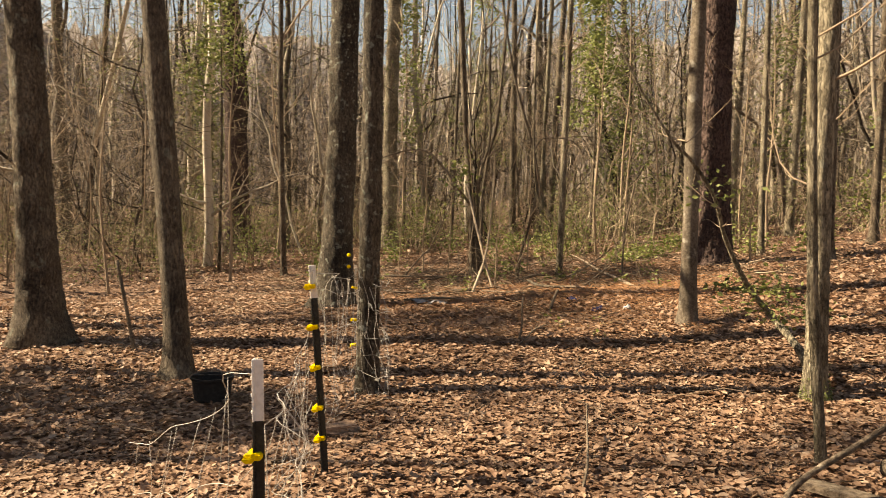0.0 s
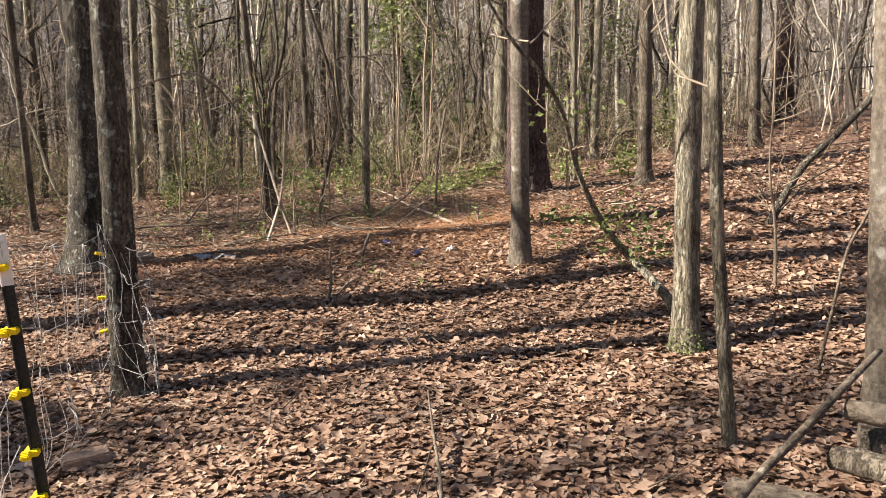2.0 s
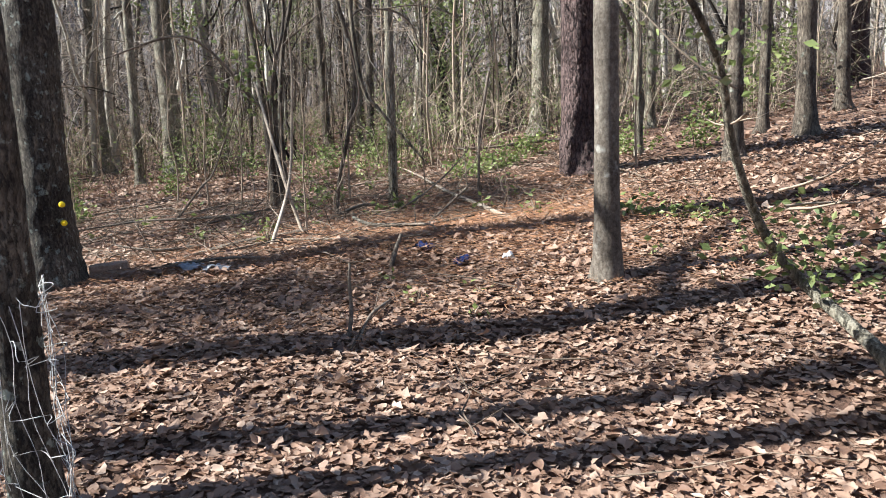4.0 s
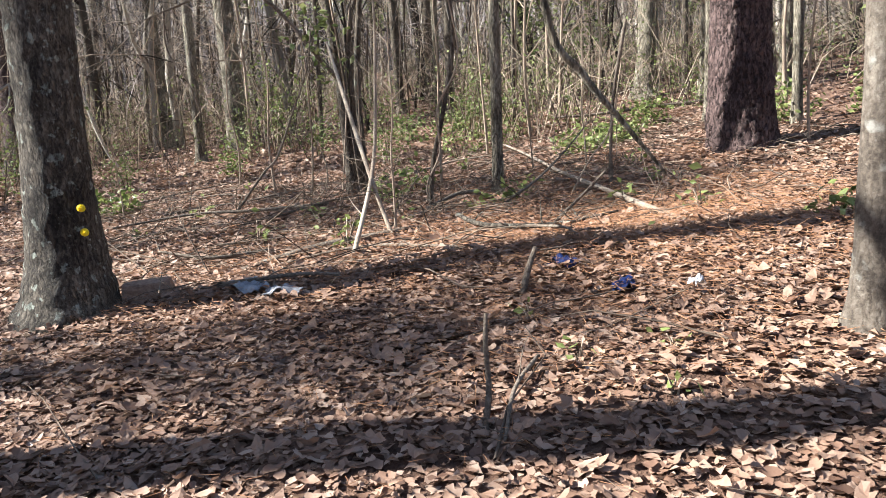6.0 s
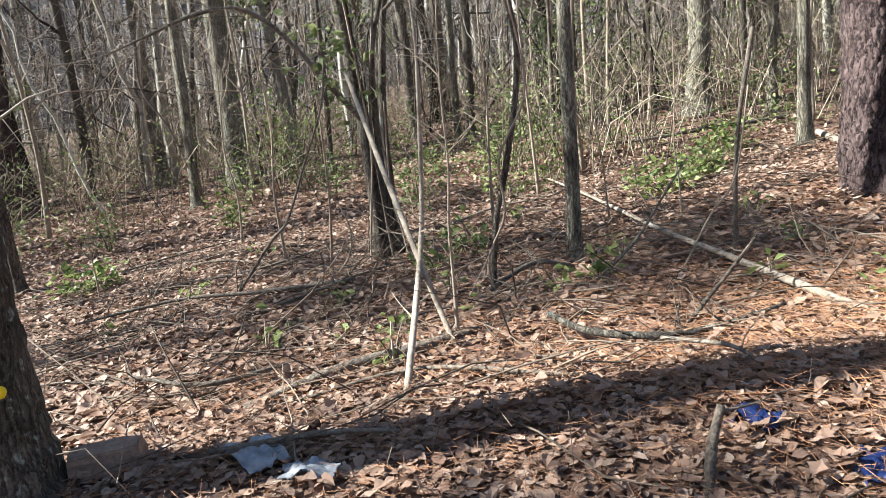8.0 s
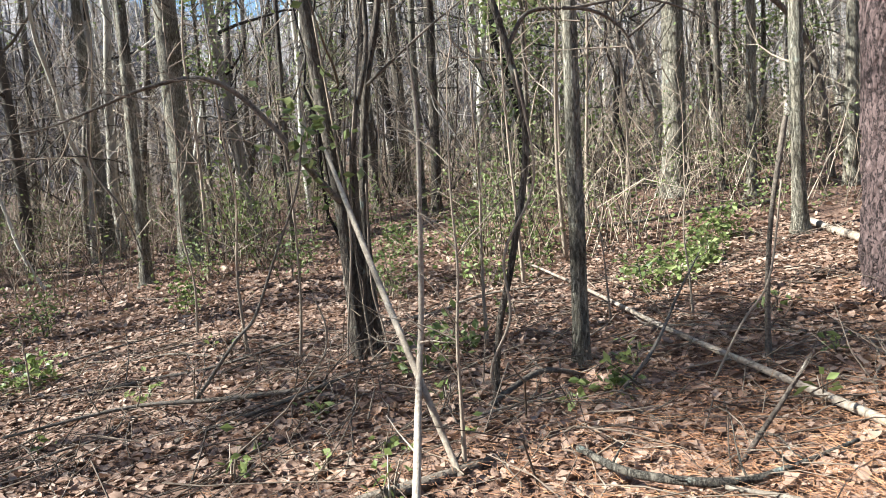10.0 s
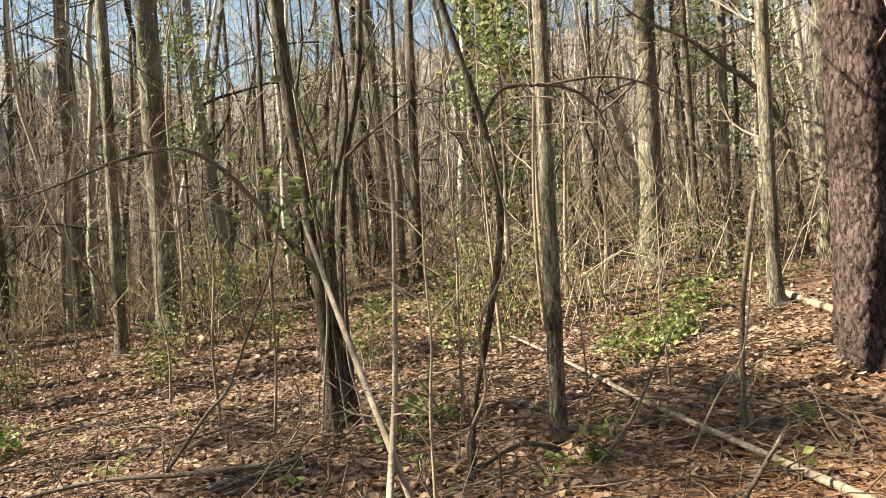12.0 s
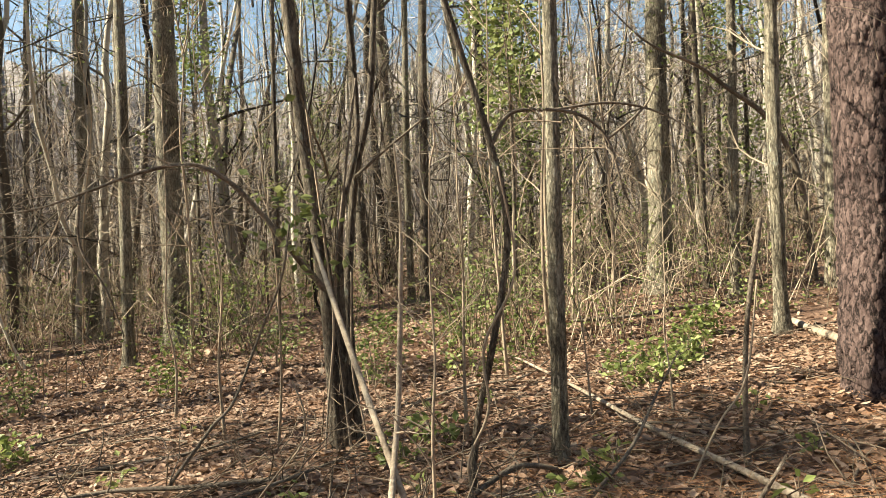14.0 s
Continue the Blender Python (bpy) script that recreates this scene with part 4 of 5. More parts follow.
def slim_sapling(x, y, tall, radius, seed, label="thin bare sapling stem in leaf litter", lean=(0, 0)):
    rng = np.random.default_rng(seed)
    top = empty("sapling", ground_at(x, y), label, "sapling", "saplings")
    pts = [(0, 0, -0.04, radius * 1.3)]
    px, py = 0.0, 0.0
    for k in range(1, 7):
        px += rng.normal(0, 0.025) * tall / 3 + lean[0] * tall / 6
        py += rng.normal(0, 0.025) * tall / 3 + lean[1] * tall / 6
        pts.append((px, py, tall * k / 6, radius * (1 - 0.14 * k)))
    stem(top, "stem", pts, TWIG, 7, 5)
    for _ in range(11):
        k = rng.uniform(1.2, 6)
        i = int(min(k, 5.99))
        p = np.array(pts[i][:3]) * (i + 1 - k) + np.array(pts[min(i + 1, 6)][:3]) * (k - i)
        soup = Soup()
        bough(soup, p, (rng.normal(), rng.normal(), 0.8), tall * rng.uniform(0.12, 0.36), radius * 0.4, rng, 4, 4, 1)
        part("twig", soup, TWIG, top)
    return top


slim_sapling(1.18, 11.3, 2.2, 0.012, 1)
slim_sapling(0.62, 9.55, 1.6, 0.009, 2, "thin reddish upright stem beside crossed sticks", (0.02, 0.05))
slim_sapling(0.05, 11.9, 2.6, 0.010, 3)
slim_sapling(-0.3, 12.3, 3.2, 0.012, 4)
slim_sapling(-0.75, 13.4, 2.6, 0.011, 6)
slim_sapling(-1.7, 12.2, 0.8, 0.008, 7, "pale thin stem in leaf litter")
slim_sapling(2.0, 11.3, 1.3, 0.007, 8)
slim_sapling(2.35, 10.9, 1.5, 0.007, 9)
slim_sapling(1.9, 12.8, 3.6, 0.014, 10)
slim_sapling(2.9, 15.6, 5.5, 0.03, 11)
slim_sapling(3.6, 16.4, 6.0, 0.03, 12)
slim_sapling(-3.4, 16.4, 5.8, 0.03, 17)
slim_sapling(3.9, 10.2, 2.4, 0.012, 19)
slim_sapling(4.9, 12.2, 4.4, 0.02, 20)
slim_sapling(3.35, 5.6, 2.2, 0.011, 21)
slim_sapling(2.6, 13.7, 4.6, 0.02, 26)
slim_sapling(3.3, 14.9, 5.0, 0.022, 27)
slim_sapling(4.0, 15.4, 5.2, 0.024, 30)
slim_sapling(5.0, 13.6, 4.8, 0.02, 31)
slim_sapling(-0.9, 16.6, 5.4, 0.024, 32)
slim_sapling(-4.8, 11.5, 4.0, 0.02, 22)
slim_sapling(-3.3, 12.4, 4.4, 0.022, 23)


# limbs that belong to measured trees: a low bowed stem and a hanging bough
o = ground_at(2.36, 5.0)
bowed = empty("bowed_sapling", o, "bowed mossy stem with sparse evergreen sprays beside a trunk", "tree", "woodland trees")
stem(bowed, "trunk", local(o, [(2.40, 5.02, 0.25, 0.036), (2.33, 5.1, 0.54, 0.029), (2.31, 5.3, 0.66, 0.025), (2.25, 5.5, 0.79, 0.022), (2.09, 5.5, 0.99, 0.019), (1.9, 5.4, 1.3, 0.016), (1.78, 5.3, 1.58, 0.013), (1.6, 5.2, 1.8, 0.011), (1.41, 5.15, 1.99, 0.009), (1.1, 5.1, 2.5, 0.006), (0.9, 5.1, 3.2, 0.003)]), BARK_PALE, 12)
rng = np.random.default_rng(31)
for k in range(7):
    soup = Soup()
    u = rng.uniform(0, 1)
    bough(soup, (np.interp(u, (0, 1), (-0.15, -0.9)), 0.4 - 0.3 * u, np.interp(u, (0, 1), (0.55, 1.7))), (rng.normal(), rng.normal() * 0.5, rng.uniform(-0.3, 0.6)), rng.uniform(0.3, 0.7), 0.006, rng, 4, 3, 1)
    part("twig", soup, TWIG, bowed)
soup = Soup()
for c, n in (((-0.15, 0.5, 0.62), 140), ((0.02, 0.45, 0.5), 100), ((-0.5, 0.4, 1.3), 70)):
    leaves(soup, rng.normal(0, 1, (n, 3)) * (0.14, 0.12, 0.08) + c, 0.045, rng)
part("foliage", soup, LEAF_OLIVE, bowed, "sparse dull green sprays", smooth=False)

o = ground_at(2.15, 7.0)
hang = empty("hanging_branch", o, "thin pale dead bough hanging down from a slim trunk", "branch")
stem(hang, "branch", local(o, [(2.14, 6.98, 5.2, 0.022), (1.5, 6.6, 5.0, 0.016), (0.85, 6.2, 4.3, 0.012), (0.70, 6.1, 3.2, 0.010), (0.67, 6.1, 2.2, 0.009), (0.70, 6.1, 1.62, 0.008), (0.78, 6.1, 1.47, 0.008), (0.87, 6.1, 1.36, 0.006), (0.96, 6.1, 1.25, 0.003)]), BARK_PALE, 10)
for k in range(4):
    soup = Soup()
    leaves(soup, rng.normal(0, 0.04, (1, 3)) + (0.99 - 2.15, 6.1 - 7.0, 1.22 - o[2]), 0.035, rng)
    part("leaf", soup, LEAF_OLIVE, hang, smooth=False)

# moss on the foot of the fissured trunk
rng = np.random.default_rng(64)
mossy = next(ob for ob in scene.objects if ob.get("label") == "fissured pale brown trunk with a mossy base")
soup = Soup()
a = rng.uniform(0, 6.283, 420)
z = np.abs(rng.normal(0, 0.06, 420))
q = 0.066 + 0.03 * np.exp(-z / 0.13) + rng.normal(0, 0.003, 420)
leaves(soup, np.stack([q * np.cos(a), q * np.sin(a), z], -1), 0.018, rng)
part("moss", soup, LEAF_GREEN, mossy, "green moss", smooth=False)

# ---- fallen wood ----


def stick(name, label, points, mat, category="branch", sides=9, twigs=0, seed=1, twig_size=0.25, group=""):
    o = points[0][:3]
    top = empty(name, o, label, category, group)
    stem(top, "stem", local(o, points), mat, sides, 6)
    rng = np.random.default_rng(seed)
    for _ in range(twigs):
        i = rng.integers(len(points) - 1)
        u = rng.uniform()
        p = [points[i][k] * (1 - u) + points[i + 1][k] * u - o[k] for k in range(3)]
        soup = Soup()
        bough(soup, p, (rng.normal(), rng.normal(), rng.uniform(0, 0.8)), twig_size * rng.uniform(0.5, 1.3), points[i][3] * 0.35, rng, 4, 2, 1)
        part("twig", soup, mat, top)
    return top


def on_ground(rows):
    """Rows of (x, y, height above ground, radius)."""
    return [(x, y, float(height(x, y)) + h, r) for x, y, h, r in rows]


stick("fallen_pole", "long pale barkless fallen pole lying across leaf litter", on_ground([(2.17, 8.62, 0.0, 0.02), (2.12, 9.2, 0.045, 0.019), (2.07, 9.84, 0.06, 0.016), (2.06, 10.6, 0.06, 0.0145), (2.09, 12.1, 0.06, 0.012), (2.2, 14.1, 0.05, 0.008)]), DEADWOOD, "fallen branch", 12)
stick("leaning_stick", "pale forked dead stick standing crossed with another", [(0.29, 8.88, 0.43, 0.015), (0.36, 9.15, 0.57, 0.015), (0.49, 9.7, 0.83, 0.014), (0.55, 9.85, 1.1, 0.012), (0.59, 9.9, 1.56, 0.010), (0.61, 9.92, 1.9, 0.007), (0.60, 9.95, 2.2, 0.004)], DEADWOOD, "stick", 10, 4, 5, 0.2)
stick("leaning_stick", "pale dead pole leaning against the stem clump", [(0.60, 9.42, 0.46, 0.013), (0.56, 9.6, 0.62, 0.014), (0.50, 9.72, 0.84, 0.015), (0.43, 10.2, 1.16, 0.015), (0.36, 10.7, 1.5, 0.014), (0.30, 11.1, 1.8, 0.011)], DEADWOOD, "stick", 10, 2, 6, 0.25)
stick("broken_branch", "straight grey dead branch propped across the fallen pole", [(1.45, 9.05, 0.50, 0.008), (1.62, 9.13, 0.62, 0.010), (1.80, 9.21, 0.74, 0.009), (1.97, 9.29, 0.86, 0.006)], LOGWOOD, "fallen branch", 9, 3, 7)
# darker bark here stands in for the shade on this branch
stick("broken_branch", "crooked branch on the leaf mound, coloured dark as in shade", on_ground([(0.98, 9.25, 0.12, 0.012), (1.1, 9.05, 0.08, 0.016), (1.35, 8.85, 0.07, 0.016), (1.62, 8.9, 0.05, 0.012), (1.9, 8.95, 0.06, 0.007)]), BARK_LICHEN, "fallen branch", 9, 5, 8)
stick("broken_branch", "thin pale twig branch on the leaf mound", on_ground([(1.3, 8.8, 0.08, 0.008), (1.45, 8.55, 0.07, 0.008), (1.5, 8.42, 0.03, 0.005)]), LOGWOOD, "fallen branch", 8, 3, 9)
stick("broken_branch", "thin dead branch rising from leaf litter near the pole", on_ground([(1.4, 9.9, 0.02, 0.009), (1.75, 10.2, 0.12, 0.009), (2.1, 10.6, 0.25, 0.007), (2.35, 10.8, 0.4, 0.004)]), BRANCHWOOD, "fallen branch", 8, 5, 10)
stick("fallen_stick", "thin straight dark stick on shaded leaf litter", on_ground([(-0.42, 8.78, 0.05, 0.012), (0.0, 8.72, 0.06, 0.011), (0.26, 8.66, 0.03, 0.008)]), BRANCHWOOD, "stick", 8, 2, 11)
stick("fallen_stick", "pale half-buried log in sunlit litter", on_ground([(-0.35, 9.3, 0.0, 0.02), (0.1, 9.42, 0.03, 0.026), (0.55, 9.5, 0.02, 0.024), (0.9, 9.62, 0.0, 0.018)]), LOGWOOD, "log", 10, 1, 12)
stick("stick_stub", "short weathered stub standing in leaf litter", on_ground([(1.05, 7.92, -0.02, 0.016), (1.10, 8.0, 0.08, 0.016), (1.16, 8.05, 0.18, 0.012)]), LOGWOOD, "stick", 9, 1, 13)
stick("bare_seedling", "dark upright seedling stem in leaf litter", on_ground([(0.66, 6.85, -0.02, 0.012), (0.69, 6.9, 0.12, 0.010), (0.69, 6.92, 0.26, 0.009), (0.70, 6.94, 0.36, 0.006)]), BRANCHWOOD, "stick", 8, 2, 14, 0.1)
stick("fallen_stick", "thin crooked twig in sunlit leaf litter", on_ground([(0.95, 7.25, 0.03, 0.008), (0.8, 7.0, 0.05, 0.008), (0.7, 6.72, 0.03, 0.006)]), BRANCHWOOD, "stick", 8, 2, 15)
stick("fallen_stick", "thin crooked twig in sunlit leaf litter", on_ground([(0.68, 3.72, 0.02, 0.007), (0.74, 3.94, 0.06, 0.007), (0.80, 4.3, 0.10, 0.006), (0.84, 4.55, 0.16, 0.004)]), BRANCHWOOD, "stick", 8, 3, 16, 0.15)
stick("fallen_stick", "pale stick lying in the far litter", on_ground([(0.95, 8.75, 0.02, 0.01), (0.4, 9.15, 0.04, 0.01), (-0.1, 9.2, 0.02, 0.007)]), LOGWOOD, "stick", 8, 3, 17)
stick("fallen_branch", "long dead branch sprawled at the thicket's edge", on_ground([(0.2, 10.9, 0.03, 0.014), (-0.4, 11.0, 0.06, 0.014), (-0.9, 11.1, 0.1, 0.011), (-1.5, 11.0, 0.12, 0.007)]), BRANCHWOOD, "fallen branch", 9, 6, 18, 0.4)
stick("fallen_branch", "long dead branch sprawled at the thicket's edge", on_ground([(0.9, 10.2, 0.02, 0.014), (1.2, 10.35, 0.1, 0.015), (1.45, 10.4, 0.03, 0.012)]), BRANCHWOOD, "fallen branch", 9, 4, 19, 0.3)
stick("fallen_branch", "grey forked branch in the litter", on_ground([(-0.2, 9.7, 0.02, 0.012), (-0.55, 9.55, 0.07, 0.012), (-0.9, 9.7, 0.12, 0.007)]), BRANCHWOOD, "fallen branch", 9, 6, 20, 0.3)
stick("fallen_log", "thin grey fallen branch propped in the thicket", on_ground([(3.0, 14.2, 0.17, 0.014), (3.5, 14.2, 0.12, 0.018), (3.96, 14.2, 0.09, 0.022), (4.22, 14.2, 0.08, 0.022), (4.6, 14.2, 0.05, 0.024), (5.1, 14.2, 0.02, 0.024)]), LOGWOOD, "log", 12, 5, 21, 0.4)
stick("fallen_log", "pale fallen log lying behind the pine", on_ground([(4.5, 12.75, 0.03, 0.03), (4.36, 12.3, 0.035, 0.032), (4.22, 11.85, 0.03, 0.034), (4.05, 11.3, 0.03, 0.034)]), DEADWOOD, "log", 12, 2, 25, 0.3)
stick("fallen_branch", "thin branch leaning through the brush on the slope", [(2.58, 4.25, 0.40, 0.008), (2.6, 4.2, 0.69, 0.007), (2.66, 4.2, 0.94, 0.007), (2.76, 4.2, 1.11, 0.006), (2.81, 4.2, 1.31, 0.004)], LOGWOOD, "branch", 8, 2, 22)
stick("leaning_log", "dark mossy limb leaning up the slope", [(4.3, 7.0, 0.68, 0.034), (4.6, 7.0, 1.15, 0.032), (4.93, 7.0, 1.43, 0.03), (5.39, 7.0, 1.86, 0.028), (5.9, 7.0, 2.5, 0.02), (6.2, 7.0, 3.2, 0.01)], BARK_LICHEN, "branch", 12, 3, 23, 0.5)
stick("bent_tree", "old bent bare trunk arching over the thicket", [(6.28, 14.8, float(height(6.28, 14.8)) - 0.05, 0.045), (6.24, 14.8, 1.6, 0.038), (6.16, 14.8, 2.19, 0.034), (6.0, 14.8, 2.66, 0.032), (5.69, 14.8, 3.06, 0.03), (5.3, 14.8, 3.32, 0.026), (4.90, 14.8, 3.60, 0.021), (4.3, 14.8, 3.86, 0.012), (3.8, 14.8, 4.3, 0.005)], BRANCHWOOD, "tree", 12, 8, 24, 0.7)

rng = np.random.default_rng(48)
for k, (x, y, turn, ln, r, mat, label) in enumerate((
    (-0.6, 10.6, 0.35, 1.5, 0.013, BRANCHWOOD, "dark dead branch lying on the thicket floor"),
    (-1.4, 11.9, 0.1, 1.7, 0.015, BRANCHWOOD, "dark dead branch lying on the thicket floor"),
    (-0.2, 12.2, 2.7, 1.4, 0.012, BRANCHWOOD, "dark dead branch lying on the thicket floor"),
    (-1.7, 10.4, 0.6, 1.2, 0.009, LOGWOOD, "thin grey stick lying on the thicket floor"),
    (-0.9, 9.9, 2.9, 0.9, 0.008, LOGWOOD, "thin grey stick lying on the thicket floor"),
    (0.2, 10.0, 0.15, 1.0, 0.011, BRANCHWOOD, "dark dead branch lying on the thicket floor"),
    (1.2, 11.6, 2.4, 1.3, 0.010, BRANCHWOOD, "dark dead branch lying on the thicket floor"),
    (2.6, 10.2, 2.2, 1.2, 0.011, BRANCHWOOD, "dark dead branch lying on the thicket floor"),
    (2.3, 9.3, 0.9, 0.9, 0.008, LOGWOOD, "thin grey stick lying on the thicket floor"),
    (1.5, 9.5, 1.9, 0.8, 0.009, BRANCHWOOD, "dark dead branch lying on the thicket floor"),
    (-2.2, 12.8, 0.4, 1.6, 0.012, LOGWOOD, "thin grey stick lying on the thicket floor"),
    (0.6, 12.6, 0.05, 1.8, 0.014, BRANCHWOOD, "dark dead branch lying on the thicket floor"))):
    rows = []
    for u in (0.0, 0.25, 0.5, 0.75, 1.0):
        w = turn + 0.5 * (u - 0.5) * rng.normal()
        rows.append((x + ln * u * math.cos(w), y + ln * u * math.sin(w), r * 0.6 + 0.09 * u * rng.uniform(0, 1), r * (1.1 - 0.7 * u)))
    stick("fallen_branch", label, on_ground(rows), mat, "fallen branch", 9, 6, 60 + k, 0.4, "fallen branches")
for k, (x, y) in enumerate(((-1.35, 11.0), (-0.9, 11.6), (-0.3, 10.0), (0.1, 10.6), (0.35, 9.9), (0.72, 10.35), (1.25, 10.0), (1.75, 10.4), (2.1, 9.4), (2.55, 9.9), (2.7, 10.6), (2.4, 8.9), (-0.55, 12.6), (1.5, 12.0))):
    shrub("small evergreen vine seedling in leaf litter", x, y, 0.10 + 0.05 * (k % 3), 0.09, 9 + 3 * (k % 4), 0.06, seed=80 + k, name="seedling")

# pile of logs, a board and a leaning pole beside the walk
stick("pile_log", "short pale cut log on top of a small log pile", [(2.01, 3.42, 0.54, 0.034), (2.06, 3.34, 0.545, 0.037), (2.16, 3.22, 0.535, 0.034), (2.27, 3.05, 0.51, 0.038), (2.45, 2.8, 0.50, 0.04), (2.62, 2.55, 0.49, 0.036)], LOGWOOD, "log", 16, 0, 30, group="log pile")
stick("pile_log", "rough grey log with loose bark in the pile", [(1.89, 3.34, 0.42, 0.036), (1.93, 3.25, 0.43, 0.044), (1.99, 3.12, 0.425, 0.04), (2.06, 2.98, 0.41, 0.046), (2.13, 2.84, 0.40, 0.043), (2.25, 2.6, 0.40, 0.04)], BARK_GREY, "log", 16, 0, 31, group="log pile")
stick("pile_log", "half-hidden weathered log at the bottom of the pile", [(2.1, 3.45, 0.39, 0.07), (2.4, 3.15, 0.41, 0.075), (2.8, 2.7, 0.43, 0.07)], BARK_GREY, "log", 16, 0, 33, group="log pile")
stick("leaning_pole", "long thin pale pole resting across the log pile", [(1.30, 3.05, 0.19, 0.013), (1.44, 3.2, 0.37, 0.014), (1.8, 3.36, 0.52, 0.014), (2.22, 3.52, 0.70, 0.012)], LOGWOOD, "pole", 10, 0, 34)


def board_between(name, label, a, b, wide, thick, mat, category):
    bm = bmesh.new()
    bmesh.ops.create_cube(bm, size=1)
    length = (Vector(b) - Vector(a)).length
    bmesh.ops.scale(bm, vec=(length, wide, thick), verts=bm.verts)
    bmesh.ops.subdivide_edges(bm, edges=[e for e in bm.edges if abs((e.verts[0].co - e.verts[1].co).x) > length / 2], cuts=6)
    rng = random.Random(3)
    for v in bm.verts:
        v.co += Vector((0, rng.uniform(-0.003, 0.003), rng.uniform(-0.003, 0.003)))
    bmesh.ops.bevel(bm, geom=bm.edges[:], offset=0.003, segments=2, affect="EDGES")
    me = bpy.data.meshes.new(name)
    bm.to_mesh(me)
    bm.free()
    me.materials.append(mat)
    ob = new(name, me)
    d = (Vector(b) - Vector(a)).normalized()
    ob.matrix_world = Matrix.Translation((Vector(a) + Vector(b)) / 2) @ d.to_track_quat("X", "Z").to_matrix().to_4x4()
    return tagged(ob, label, category)


board_between("old_board", "weathered grey-brown board lying at the log pile", (1.62, 3.5, 0.29), (2.05, 2.98, 0.30), 0.09, 0.035, LOGWOOD, "board")

# ---- fence ----


def wire_row(parent, name, points, radius=0.0017, seed=1, jitter=0.012):
    rng = np.random.default_rng(seed)
    rows = [(p[0] + rng.normal(0, jitter * 0.5), p[1] + rng.normal(0, jitter * 0.5), p[2] + rng.normal(0, jitter), radius) for p in points]
    soup = Soup()
    tube(soup, smooth_line(rows, 3), 4)
    return part(name, soup, WIRE, parent)


def insulator(parent, z, x=0.0, y=0.0, out=(0.6, -0.8), reach=0.0):
    """A yellow clip: band round the post, two lugs and a wire hook."""
    bm = bmesh.new()
    for w, d, h, ox, oy in ((0.062, 0.05, 0.022, 0, 0), (0.026, 0.03, 0.030, 0.036, -0.012), (0.018, 0.028, 0.028, -0.038, -0.006), (0.012, 0.03, 0.016, 0.056, -0.014)):
        made = bmesh.ops.create_cube(bm, size=1)["verts"]
        bmesh.ops.scale(bm, vec=(w, d, h), verts=made)
        bmesh.ops.translate(bm, vec=(ox, oy, 0.0), verts=made)
    bmesh.ops.bevel(bm, geom=bm.edges[:], offset=0.004, segments=2, affect="EDGES")
    ob = bm_part("insulator", bm, YELLOW, parent, "yellow plastic insulator clip")
    ob.location = (x, y, z)
    return ob


def t_post(label, foot, head, white, clips):
    """A steel T-post with a white tip, studs and yellow insulators."""
    foot, head = Vector(foot), Vector(head)
    top = new("fence_post")
    top.matrix_world = Matrix.Translation(foot) @ (head - foot).to_track_quat("Z", "Y").to_matrix().to_4x4()
    tagged(top, label, "fence post", "fence posts")
    tall = (head - foot).length
    for name, lo, hi, mat in (("shaft", -0.08, tall - white, BLACK_PAINT), ("tip", tall - white, tall, WHITE_PAINT)):
        bm = bmesh.new()
        ring = [(-0.019, -0.004), (0.019, -0.004), (0.019, 0.001), (0.003, 0.002), (0.002, 0.03), (-0.002, 0.03), (-0.003, 0.002), (-0.019, 0.001)]
        face = bm.faces.new([bm.verts.new((x, y, lo)) for x, y in ring])
        up = bmesh.ops.extrude_face_region(bm, geom=[face])["geom"]
        bmesh.ops.translate(bm, vec=(0, 0, hi - lo), verts=[g for g in up if isinstance(g, bmesh.types.BMVert)])
        bmesh.ops.recalc_face_normals(bm, faces=bm.faces[:])
        bmesh.ops.bevel(bm, geom=bm.edges[:], offset=0.0012, segments=1, affect="EDGES")
        bm_part(name, bm, mat, top, "white painted tip" if name == "tip" else "")
    z = 0.08
    while z < tall - 0.03:
        bm = bmesh.new()
        bmesh.ops.create_cube(bm, size=1)
        bmesh.ops.scale(bm, vec=(0.013, 0.007, 0.014), verts=bm.verts)
        bmesh.ops.bevel(bm, geom=bm.edges[:], offset=0.002, segments=1, affect="EDGES")
        bm_part("stud", bm, WHITE_PAINT if z > tall - white else BLACK_PAINT, top).location = (0, -0.007, z)
        z += 0.055
    for c in clips:
        insulator(top, c)
    return top


t_post("black steel fence post with a white tip and yellow insulators", (-0.575, 2.52, -0.02), (-0.592, 2.52, 1.0), 0.2, (0.71, 0.5, 0.3, 0.15))
t_post("black steel fence post with a white tip and yellow insulators", (-0.60, 4.1, 0.03), (-0.68, 4.1, 1.18), 0.17, (1.045, 0.835, 0.625, 0.415, 0.255))
stick("old_fence_stake", "thin dark rusty fence stake leaning in the litter", on_ground([(-2.74, 7.12, -0.05, 0.018), (-2.82, 7.12, 0.4, 0.017), (-2.9, 7.12, 0.82, 0.016)]), BRANCHWOOD, "fence post", 8)

net = empty("fence_netting", (-0.6, 4.1, 0.1), "loose white wire netting sagging between posts and trees", "fence")


